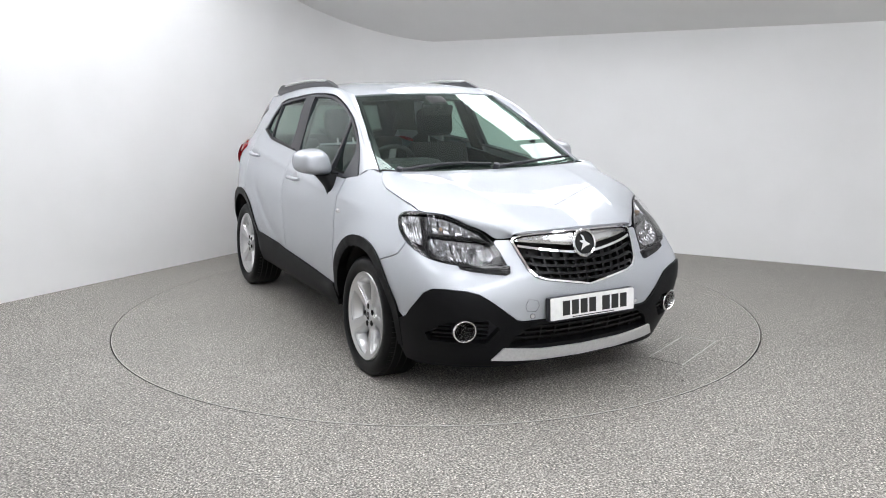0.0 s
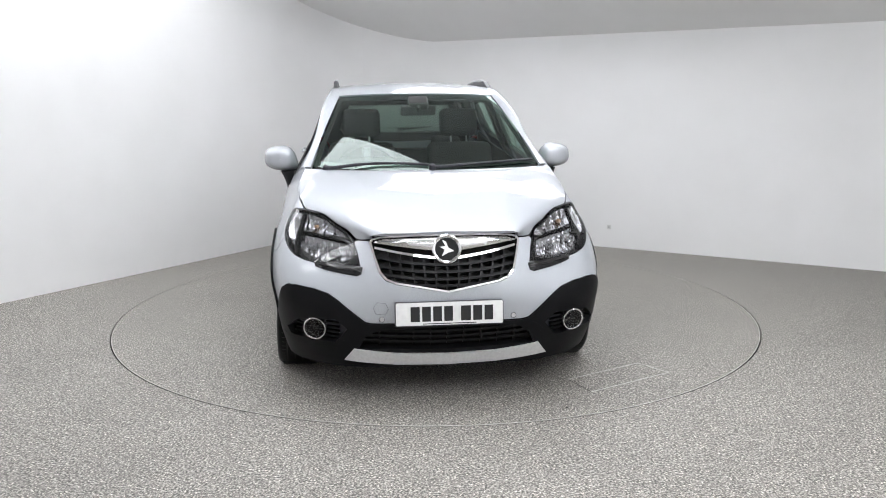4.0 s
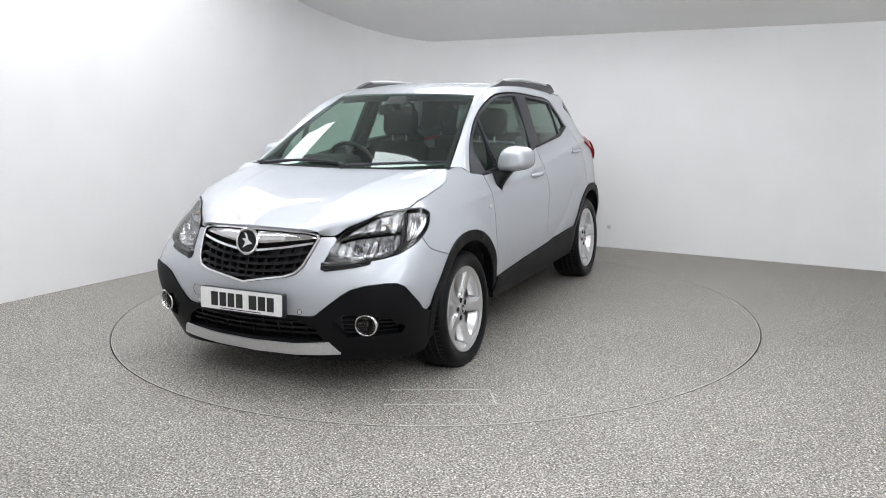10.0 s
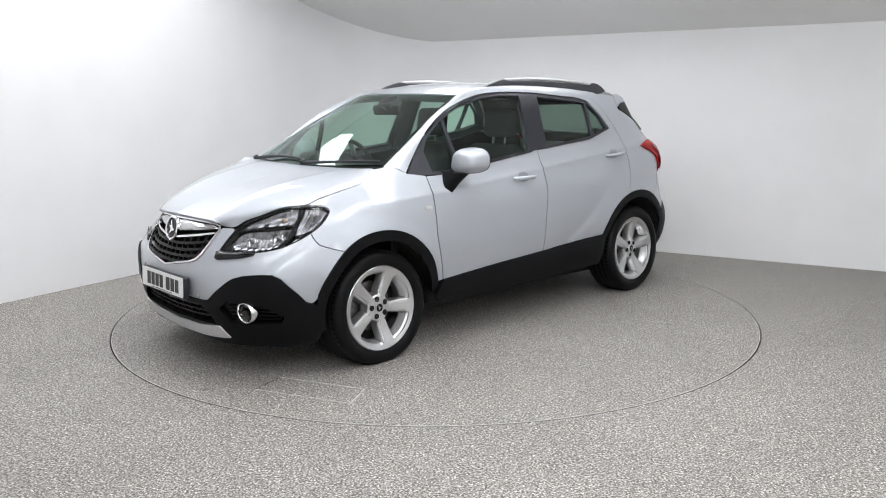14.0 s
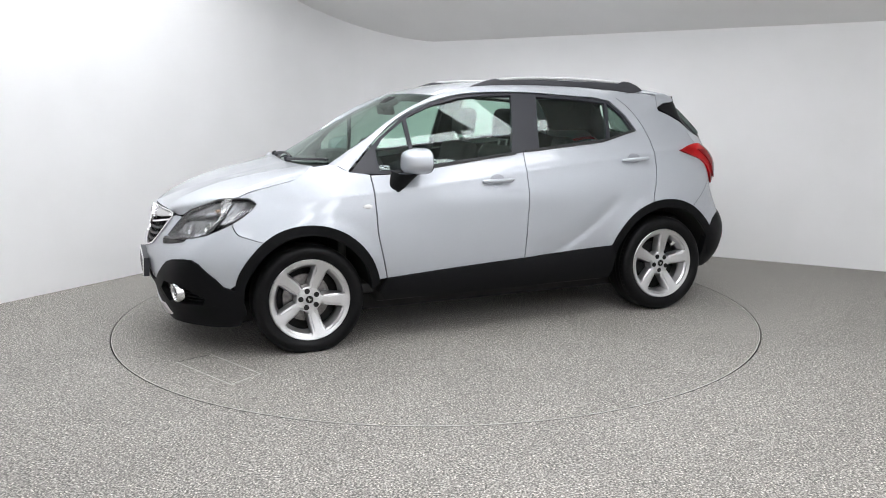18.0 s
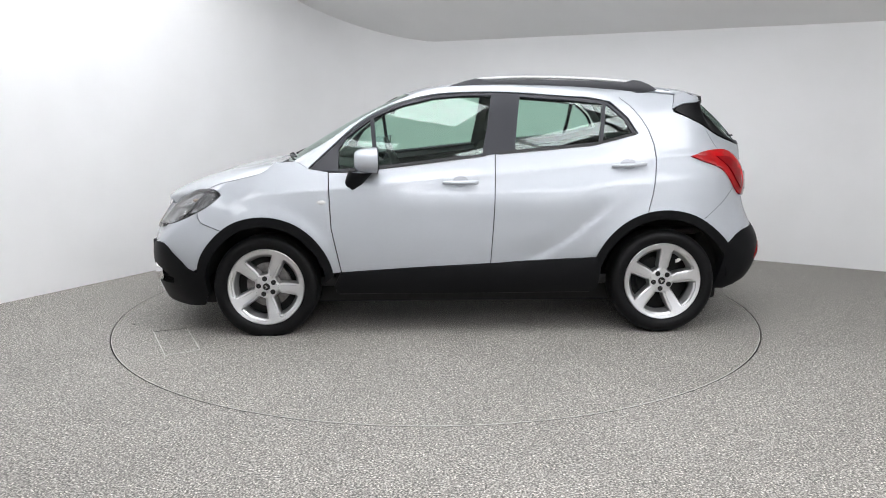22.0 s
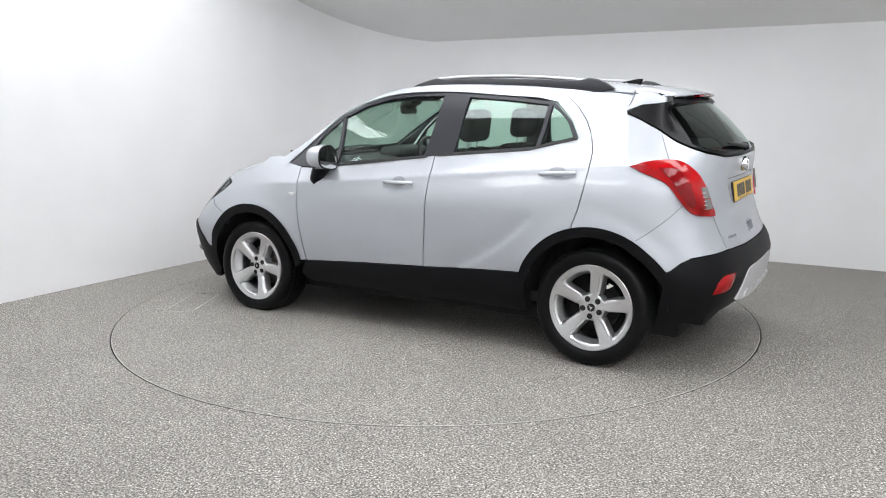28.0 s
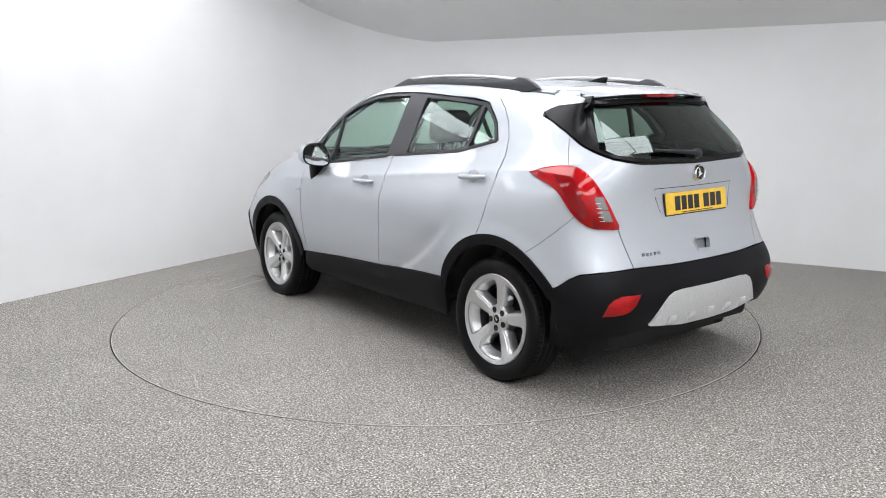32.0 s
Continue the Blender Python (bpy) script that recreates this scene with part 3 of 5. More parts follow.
# lines on the skin, as (s, z)
BELT = [(-0.975, 1.063), (-0.752, 1.052), (-0.585, 1.070), (0.142, 1.150), (0.339, 1.166), (0.833, 1.211), (1.124, 1.277)]
GLASS_TOP = [(1.124, 1.277), (1.07, 1.375), (1.014, 1.425), (0.95, 1.478), (0.906, 1.488), (0.693, 1.510), (0.354, 1.535), (0.199, 1.541), (-0.025, 1.539), (-0.207, 1.525), (-0.391, 1.478), (-0.576, 1.398), (-0.766, 1.268), (-0.86, 1.185)]
ARCH_F, ARCH_R = 0.44, 0.468
HOOD_EDGE = [(-2.387, 0.822), (-2.314, 0.819), (-2.277, 0.850), (-2.218, 0.880), (-2.155, 0.914), (-2.083, 0.931), (-1.990, 0.940), (-1.90, 0.968), (-1.76, 0.985), (-1.61, 1.000), (-1.37, 1.029), (-1.265, 1.060), (-1.205, 1.110)]
BLADE_F = [(-0.862, 1.045), (-0.853, 0.85), (-0.846, 0.70), (-0.79, 0.415)]
BLADE_B = [(0.199, 1.1535), (0.190, 0.85), (0.183, 0.713), (0.166, 0.466)]
BLADE_R = [(1.163, 0.792), (1.195, 0.90), (1.213, 1.0), (1.226, 1.12), (1.225, 1.207), (1.20, 1.30), (1.16, 1.379), (1.10, 1.452), (1.03, 1.508)]

HUMP = [(-2.371, 0.43), (-2.345, 0.437), (-2.21, 0.545), (-2.17, 0.572), (-2.10, 0.593), (-2.0, 0.604), (-1.93, 0.602), (-1.88, 0.580), (-1.80, 0.490), (-1.768, 0.442), (-1.735, 0.427)]


def shifted(line, ds):
    return [(s + ds, z) for s, z in line]


def smooth_line(line, n=20):
    return [tuple(q) for q in curve(line, n)]


def wheel_sector():
    """A fifth of the wheel's face, 72 degrees wide: the halves of two spokes, round a deep rounded window with a stepped edge."""
    def rise(r):
        return float(np.interp(r, [0.03, 0.06, 0.10, 0.15, 0.20, 0.240], [0.031, 0.030, 0.031, 0.037, 0.048, 0.0570]))

    def corner(c, r, a0, a1, n=6):
        return [(c[0] + r * math.cos(radians(a0 + (a1 - a0) * k / n)), c[1] + r * math.sin(radians(a0 + (a1 - a0) * k / n))) for k in range(n + 1)]

    # the window's outline in (along the radius, across)
    inner, outside = corner((0.088, -0.017), 0.012, 180, 288), corner((0.183, -0.069), 0.024, 292, 345)
    side = [tuple(Vector(inner[-1]).lerp(Vector(outside[0]), k / 12)) for k in range(1, 12)]
    right = inner + side + outside
    outer = [(0.2210 * math.cos(radians(a)), 0.2210 * math.sin(radians(a))) for a in (-15, -10, -5, 0, 5, 10, 15)]
    loop = right + outer + [(x, -y) for x, y in reversed(right)]
    c = Vector((0.150, 0.0))

    def edge_hit(d):
        """Where a way from the window's middle leaves the sector."""
        best = 9.0
        for sign in (1, -1):
            n = Vector((-math.sin(radians(36)), sign * math.cos(radians(36))))
            k = d.dot(n)
            if k > 1e-6:
                best = min(best, -c.dot(n) / k)
        for k in range(1, 400):
            t = k * 0.001
            if (c + d * t).length > 0.2395 or (c + d * t).length < 0.030:
                return min(best, t)
        return best

    sharp = [(0.2395 * math.cos(radians(36)), 0.2395 * math.sin(radians(36))), (0.2395 * math.cos(radians(36)), -0.2395 * math.sin(radians(36)))]
    rows = [[], [], [], [], [], [], []]
    n = len(loop)
    for i, q in enumerate(loop):
        q, way = Vector(q), Vector(loop[(i + 1) % n]) - Vector(loop[i - 1])
        inside = Vector((-way.y, way.x)).normalized()
        d = (q - c).normalized()
        o = c + d * edge_hit(d)
        for s in sharp:
            if (o - Vector(s)).length < 0.016:
                o = Vector(s)
        y = rise(q.length)
        k = min(1.0, 0.45 * (o - q).length / 0.013) * (1.0 - 0.85 * min(1.0, max(0.0, (q.length - 0.190) / 0.02)))
        flare = 0.009 + 0.021 * min(1.0, max(0.0, (q.length - 0.195) / 0.02))
        steps = ((0.0150, -0.0015), (0.0125, 0.0030), (0.0045, 0.0045))
        line = [(o, rise(o.length) + 0.002)] + [(q - inside * d * k, rise((q - inside * d * k).length) - h * k) for d, h in steps]
        line += [(q, y - 0.009), (q + inside * flare * 0.35, y - 0.017), (q + inside * flare, y - 0.062)]
        for k, (p, h) in enumerate(line):
            rows[k].append((p.x, h, -p.y))
    pts = [p for row in rows for p in row]
    faces = [(v * n + (u + 1) % n, v * n + u, v * n + n + u, v * n + n + (u + 1) % n) for v in range(6) for u in range(n)]
    return pts, faces


def wheel(parent, x, y, spin):
    """A five-spoke alloy wheel with its tyre; the outer face looks along +y."""
    w = new("wheel")
    w.parent = parent
    z = HUB_HEIGHT[x]
    w.matrix_basis = pose(x, y, z, 2.8, 0, 0 if y > 0 else 180) @ pose(0, 0, 0, 0, spin, 0)
    R = 0.336
    back = w.matrix_basis.inverted()

    def pressed(geo):
        """Flattens the tyre where it bears on the floor."""
        world = [w.matrix_basis @ Vector(q) for q in geo[0]]
        return [tuple(back @ Vector((q.x, q.y, max(q.z, 0.001)))) for q in world], geo[1]

    tread = [(0.2475, 0.052), (0.264, 0.064), (0.290, 0.070), (0.312, 0.066), (0.326, 0.054), (R - 0.003, 0.040), (R, 0.020), (R, -0.06)]
    prof = tread + [(R, -0.12), (R - 0.004, -0.145), (0.318, -0.163), (0.29, -0.170), (0.262, -0.164), (0.235, -0.15)]
    part("tyre", pressed(lathe(prof, 96)), RUBBER, w, "black tyre with a moulded sidewall")
    for yy in (0.012, -0.03, -0.07, -0.115):
        part("tread_groove", pressed(lathe([(R + 0.0005, yy - 0.004), (R + 0.001, yy), (R + 0.0005, yy + 0.004)], 96)), SEAL, w)
    blocks = []
    for i in range(72):
        a = 360 * i / 72
        blocks.append(moved(box(R - 0.020, R + 0.0004, 0.018, 0.040, -0.0016, 0.0016), pose(0, 0, 0, 0, a, 0)))
    tagged(part("tread_sipe", pressed(join(*blocks)), SEAL, w, smooth=0), kind="stuff")
    ring = lathe([(0.2475, 0.046), (0.2465, 0.055), (0.243, 0.0580), (0.238, 0.0565), (0.228, 0.046), (0.222, 0.020), (0.216, -0.10), (0.212, -0.15), (0.236, -0.15)], 96)
    part("rim", ring, ALLOY, w, "silver alloy rim")
    hub = lathe([(0.001, 0.0315), (0.038, 0.0315), (0.041, 0.026), (0.060, 0.018), (0.076, 0.006), (0.078, -0.03), (0.001, -0.03)], 48)
    part("hub", hub, ALLOY, w)
    face = wheel_sector()
    for i in range(5):
        part("spoke", moved(face, pose(0, 0, 0, 0, 72 * i + 90 + 36, 0)), ALLOY, w, smooth=24)
        a = radians(72 * i + 90 + 36)
        bolt = lathe([(0.001, 0.018), (0.009, 0.018), (0.011, 0.012), (0.011, 0.0)], 10)
        nut = moved(bolt, Matrix.Translation((0.052 * math.cos(a), 0.018, -0.052 * math.sin(a))))
        # flat dark disc on the face paints the shade in the bolt's recess
        well = moved(lathe([(0.0165, 0.001), (0.0165, 0.0037), (0.001, 0.0037)], 20), Matrix.Translation((0.052 * math.cos(a), 0.0290, -0.052 * math.sin(a))))
        part("wheel_bolt", join(nut, well), DARK, w, "dark wheel bolt on a flat dark disc for its recess's shade")
    part("centre_cap", lathe([(0.001, 0.0365), (0.0235, 0.0365), (0.0245, 0.039), (0.0275, 0.039), (0.029, 0.036), (0.030, 0.028)], 32), SATIN, w, "small round silver centre cap")
    part("cap_mark", lathe([(0.001, 0.0372), (0.0225, 0.0372), (0.0232, 0.0366)], 24), FOG_GREY, w)
    mark = [(-0.50, -0.15), (-0.10, 0.10), (0.05, 0.50), (0.30, 0.62), (0.10, 0.20), (0.45, 0.15), (0.15, -0.05), (0.35, -0.50), (-0.10, -0.25)]
    part("cap_shape", plate([(p * 0.026, q * 0.026) for p, q in mark], 0.037, 0.0395), CHROME, w, smooth=0)
    part("brake_disc", lathe([(0.06, -0.055), (0.145, -0.055), (0.145, -0.08), (0.06, -0.08)], 48), STEEL if x > 0 else DARK, w, "brake disc")
    # dark disc added so the windows between the spokes look deep in shade
    part("dark_backing", lathe([(0.001, -0.088), (0.205, -0.088), (0.205, -0.10), (0.001, -0.10)], 40), DARK, w, "dark disc added behind the spokes to deepen their windows' shade")
    if x < 0:
        part("brake_bracket", moved(plate([(-0.020, 0.004), (0.006, 0.017), (0.010, 0.004), (0.021, 0.006), (0.020, -0.016), (0.004, -0.012)], -0.003, 0.003), back @ pose(-1.384, math.copysign(0.841, y), 0.470)), BARE, w, "pale bare metal brake bracket")
    part("brake_hat", lathe([(0.001, -0.035), (0.075, -0.035), (0.08, -0.06)], 32), STEEL, w)
    return w


def body_panels(car):
    """The pressed and moulded skin, left and right, part by part."""
    front_wing = ([(-0.866, 1.050)] + shifted(BLADE_F[1:], -0.004)
                  + arc(AXLE, HUB, ARCH_F, 170, 54.2, 20) + [(-1.685, 0.738), (-1.787, 0.800), (-1.700, 0.837), (-1.648, 0.875), (-1.633, 0.904), (-1.68, 0.919), (-1.77, 0.931), (-1.86, 0.939), (-1.975, 0.939)]
                  + [(-1.90, 0.963), (-1.76, 0.981), (-1.61, 0.996), (-1.37, 1.025), (-1.27, 1.054), (-1.212, 1.100), (-1.10, 1.112), (-0.995, 1.110), (-0.978, 1.068)])
    front_door = shifted(BLADE_F, 0.003) + [(-0.30, 0.445), (0.162, 0.467)] + shifted(BLADE_B[::-1], -0.003) + [(0.142, 1.147), (-0.585, 1.066), (-0.752, 1.048)]
    rear_door = (shifted(BLADE_B, 0.003) + [(0.55, 0.490), (0.842, 0.502)] + arc(-AXLE, HUB, ARCH_R, 22, 77, 14)
                 + shifted(BLADE_R, -0.003) + [(0.955, 1.492), (1.02, 1.435), (1.078, 1.380), (1.134, 1.280), (1.124, 1.270), (0.833, 1.207), (0.339, 1.162)])
    quarter = (shifted(BLADE_R, 0.003) + [(1.10, 1.535), (1.25, 1.535), (1.368, 1.518), (1.360, 1.475), (1.352, 1.435), (1.36, 1.41), (1.42, 1.385), (1.5, 1.348), (1.594, 1.316)]
               + [(1.624, 1.27), (1.66, 1.21), (1.70, 1.15), (1.80, 1.09), (1.90, 1.03), (1.97, 0.98), (2.045, 0.88), (2.075, 0.76), (2.09, 0.682), (1.90, 0.672), (1.80, 0.660), (1.74, 0.632), (1.69, 0.590), (1.655, 0.575)]
               + arc(-AXLE, HUB, ARCH_R, 149, 79, 18))
    bumper = [(-2.75, 0.578), (-2.60, 0.604), (-2.50, 0.620), (-2.448, 0.637), (-2.416, 0.672), (-2.392, 0.747), (-2.378, 0.800), (-2.376, 0.812), (-2.314, 0.812), (-2.303, 0.800), (-2.318, 0.757), (-2.330, 0.698), (-2.22, 0.694),
              (-2.125, 0.698), (-2.04, 0.711), (-1.95, 0.731), (-1.87, 0.764), (-1.793, 0.797), (-1.690, 0.734)] + arc(AXLE, HUB, ARCH_F, 53.6, 15, 10) + HUMP[::-1] + [(-2.40, 0.4285), (-2.75, 0.428)]
    for flip in (False, True):
        part("front_wing", panel(front_wing, step=0.036, flip=flip, creased=True), PAINT, car)
        door = part("front_door", panel(front_door, step=0.036, flip=flip, creased=True), PAINT, car)
        handle(door, -0.024, 0.985, 0.012, flip)
        rear = part("rear_door", panel(rear_door, step=0.036, flip=flip, creased=True), PAINT, car)
        handle(rear, 1.045, 1.085, 0.055, flip)
        part("rear_quarter", panel(quarter, step=0.036, flip=flip, creased=True), PAINT, car)
        # black sill and wheel arch mouldings
        sill = [(-0.795, 0.410), (-0.30, 0.440), (0.166, 0.462), (0.55, 0.486), (0.85, 0.499), (0.872, 0.42), (0.86, 0.32), (0.84, 0.275), (0.2, 0.268), (-0.5, 0.268), (-0.80, 0.275), (-0.84, 0.32)]
        part("sill_cladding", panel(sill, 0.010, 0.03, flip=flip, bulge=0.012), BLACK, car, "black moulded sill cladding")
        arch = arc(AXLE, HUB, ARCH_F + 0.002, 172, -9, 34) + arc(AXLE, HUB, ARCH_F - 0.052, -11, 177, 36)
        part("front_arch_trim", panel(arch, 0.0125, 0.07, 0.04, flip=flip), BLACK, car, "black plastic wheel arch trim")
        arch = arc(-AXLE, HUB, ARCH_R + 0.002, 21, 150, 26) + arc(-AXLE, HUB, ARCH_R - 0.050, 154, 8, 40)
        part("rear_arch_trim", panel(arch, 0.010, 0.07, 0.04, flip=flip), BLACK, car, "black plastic wheel arch trim")
        windows(car, flip)
        side_frame(car, flip)
    part("front_bumper", panel(both(bumper[::-1], FRONT)[::-1], 0.0, 0.02), PAINT, car)
    low = [(-2.75, 0.424), (-2.40, 0.4245)] + [(s, z - 0.004) for s, z in HUMP] + [(-1.672, 0.405), (-1.665, 0.36), (-1.665, 0.27), (-1.73, 0.195), (-1.95, 0.185), (-2.2, 0.19), (-2.75, 0.185)]
    intake = [(-2.75, 0.405), (-2.42, 0.405), (-2.345, 0.36), (-2.315, 0.30), (-2.75, 0.285)]
    fog = [(-2.26, 0.40), (-2.20, 0.45), (-2.0, 0.435), (-1.90, 0.37), (-1.93, 0.335), (-2.20, 0.325)]
    part("bumper_lower", panel(both(low[::-1], FRONT)[::-1], 0.010, 0.04, holes=[both(intake[::-1], FRONT)[::-1], fog, [(2 * FRONT - s, z) for s, z in fog]]), BLACK, car, "black textured lower bumper")
    part("bumper_backing", panel(both([(-2.75, 0.50), (-1.80, 0.50), (-1.75, 0.24), (-2.75, 0.20)][::-1], FRONT)[::-1], -0.05, 0.01), DARK, car)
    skid = [(-2.75, 0.262), (-2.5, 0.270), (-2.29, 0.297), (-2.245, 0.235), (-2.5, 0.207), (-2.75, 0.200)]
    part("front_skid_plate", panel(both(skid[::-1], FRONT)[::-1], 0.020, 0.03, 0.04), SKID, car, "satin silver skid strip")
    # tail
    tail = [(2.63, 1.165), (2.2, 1.175), (2.03, 1.20), (1.86, 1.245), (1.765, 1.268), (1.68, 1.290), (1.602, 1.312), (1.630, 1.27), (1.666, 1.21), (1.706, 1.15), (1.806, 1.094), (1.905, 1.034), (1.975, 0.984), (2.050, 0.88), (2.080, 0.76), (2.095, 0.682), (2.35, 0.676), (2.63, 0.674)]
    grip = [(REAR - 0.052, 0.722), (REAR + 0.052, 0.722), (REAR + 0.066, 0.766), (REAR + 0.060, 0.776), (REAR - 0.060, 0.776), (REAR - 0.066, 0.766)]
    part("tailgate", panel(both(tail, REAR), 0.0, 0.02, holes=[grip]), PAINT, car, "silver tailgate panel with a grip recess")
    back = [(2.63, 0.668), (2.30, 0.671), (2.09, 0.676), (1.90, 0.666), (1.80, 0.654), (1.74, 0.626), (1.69, 0.584), (1.655, 0.568), (1.66, 0.48), (1.645, 0.36), (1.635, 0.275), (1.72, 0.270), (1.85, 0.31), (2.0, 0.345), (2.2, 0.36), (2.63, 0.36)]
    part("rear_bumper", panel(both(back, REAR), 0.004, 0.05, 0.035, bulge=0.016), BLACK, car, "black textured rear bumper")
    skid = [(2.63, 0.550), (2.375, 0.552), (2.315, 0.546), (2.280, 0.530), (2.245, 0.495), (2.175, 0.390), (2.4, 0.365), (2.63, 0.36)]
    sk = part("rear_skid_plate", panel(both(skid, REAR), 0.028, 0.03, 0.04), SKID, car, "satin silver rear skid plate with ribs")
    for k in (-0.31, -0.155, 0.0, 0.155, 0.31):
        rib = [(REAR + k - 0.035, 0.385), (REAR + k + 0.035, 0.385), (REAR + k + 0.028, 0.425), (REAR + k - 0.028, 0.425)]
        part("rib", panel(rib, 0.034, 0.012, 0.02, bulge=0.008), SKID, sk)


def handle(door, s, z, rise, flip):
    """A body-coloured pull handle over its finger dish."""
    p, n = skin(s, z)[0], skin_normal(s, z)[0]
    y = float(p[1])
    def set_on(geo):
        return mirrored(geo) if flip else geo
    bar = []
    for u in np.linspace(-1, 1, 13):
        lift = 0.010 + 0.026 * (1 - abs(u) ** 4)
        bar.append((-s - 0.108 * u, y + lift, z + rise * 0.108 * u))
    part("door_handle", set_on(tube(bar, [0.0095 + 0.004 * (1 - abs(u) ** 4) for u in np.linspace(-1, 1, 13)], 16, 1.0)), PAINT, door, "body-coloured pull handle")
    dish = [(s + 0.056 * math.cos(a), z + 0.004 + 0.036 * math.sin(a)) for a in np.linspace(0, 2 * math.pi, 28, endpoint=False)]
    hollow = shrunk_ring(dish)
    part("finger_dish", panel(dish, 0.0018, 0.003, 0.02, [hollow], flip=flip), PAINT, door, smooth=60)
    # flat oval, its darker grey paints the shade of a finger hollow
    part("dish_shade", panel(hollow, 0.0012, 0.003, 0.012, flip=flip), HOLLOW_SHADE, door, "flat grey oval painted as the hollow's shade", smooth=60)


def shrunk_ring(loop):
    """A closed loop drawn in a little towards its middle."""
    m = np.mean(np.array(loop), axis=0)
    return [tuple(m + (np.array(q) - m) * 0.93) for q in loop]


def glass_form():
    """The side glass as one smooth barrel-shaped sheet just inside the skin."""
    gs, gz = np.meshgrid(np.linspace(-0.75, 1.05, 19), np.linspace(1.16, 1.50, 9))
    p = skin(gs.ravel(), gz.ravel())
    bend = 1 / (2 * 1.5)
    x, z = p[:, 0], p[:, 2] - 1.35
    low = np.stack([np.ones_like(x), x, x * x, z, x * z], axis=1)
    k = np.linalg.lstsq(low, p[:, 1] + bend * z * z, rcond=None)[0]
    k[0] -= 0.004

    def form(s, z):
        q = skin(s, z)
        x, h = q[:, 0], q[:, 2] - 1.35
        q[:, 1] = np.minimum(k[0] + k[1] * x + k[2] * x * x + k[3] * h + k[4] * x * h - bend * h * h, q[:, 1] + 0.006)
        return q
    return form


def windows(car, flip):
    """Side glass, black frames and pillars on one side."""
    outer = BELT + GLASS_TOP[1:]
    form = glass_form()
    pane_f = [(-0.563, 1.087), (0.117, 1.158), (0.152, 1.34), (0.180, 1.525), (-0.02, 1.525), (-0.207, 1.509), (-0.40, 1.459), (-0.563, 1.386)]
    vent = [(-0.588, 1.084), (-0.588, 1.370), (-0.745, 1.266), (-0.805, 1.19), (-0.805, 1.070)]
    pane_r = [(0.325, 1.180), (0.868, 1.228), (0.893, 1.35), (0.908, 1.468), (0.69, 1.491), (0.365, 1.516), (0.350, 1.40)]
    vent_r = [(0.897, 1.231), (1.099, 1.279), (1.05, 1.370), (0.995, 1.422), (0.935, 1.466), (0.918, 1.35)]
    holes = [pane_f, vent, pane_r, vent_r]
    f = part("window_surround", panel(outer, -0.004, 0.024, 0.04, holes), TRIM, car, "satin black window surround and pillars") if not flip else part("window_surround", panel(outer, -0.004, 0.024, 0.04, holes, True), TRIM, car, "satin black window surround and pillars")
    for name, q in (("door_glass", pane_f), ("quarter_glass", vent), ("door_glass", pane_r), ("quarter_glass", vent_r)):
        g = part(name, panel(q, -0.011, 0.003, 0.06, flip=flip, form=form), GLASS, car, "green-tinted side glass")
        g.visible_shadow = False
    part("belt_moulding", panel([(-0.79, 1.046), (-0.585, 1.062), (0.142, 1.142), (0.145, 1.154), (-0.585, 1.076), (-0.76, 1.058)], 0.006, 0.012, 0.04, flip=flip), SEAL, car)
    part("belt_moulding", panel([(0.215, 1.152), (0.833, 1.203), (1.12, 1.270), (1.11, 1.284), (0.833, 1.217), (0.215, 1.166)], 0.006, 0.012, 0.04, flip=flip), SEAL, car)


SCREEN_EDGE = [(1.10, 0.690, 1.112), (0.90, 0.648, 1.228), (0.70, 0.602, 1.342), (0.50, 0.556, 1.447), (0.335, 0.520, 1.528)]
ROOF_EDGE = [(0.335, 0.520, 1.528), (0.18, 0.522, 1.566), (-0.05, 0.522, 1.590), (-0.40, 0.520, 1.597), (-0.80, 0.512, 1.585), (-1.10, 0.500, 1.567), (-1.38, 0.482, 1.540)]


def side_frame(car, flip):
    """Windscreen pillar and roof rail of the body, above the side glass."""
    inner = np.vstack([curve(SCREEN_EDGE, 18), curve(ROOF_EDGE, 30)[1:]])
    low = [(-0.985, 1.072)] + [(s - 0.006, z + 0.008) for s, z in GLASS_TOP[::-1]][:-3] + [(1.10, 1.53), (1.25, 1.54), (1.36, 1.53)]
    outer = curve([tuple(skin(s, z)[0]) for s, z in low], len(inner))
    mid = (inner + outer) / 2
    out = np.cross(np.gradient(inner, axis=0), outer - inner)
    out /= np.linalg.norm(out, axis=1)[:, None]
    out *= np.where((out * np.array([0.3, 1, 0.6])).sum(axis=1) < 0, -1, 1)[:, None]
    width = np.linalg.norm(outer - inner, axis=1)[:, None]
    g = lofted([outer, mid + out * width * 0.16, inner], len(inner), 8)
    geo = sheet(g, 0.02, (0.2, 1, 0.6))
    part("pillar_and_rail", mirrored(geo) if flip else geo, PAINT, car)


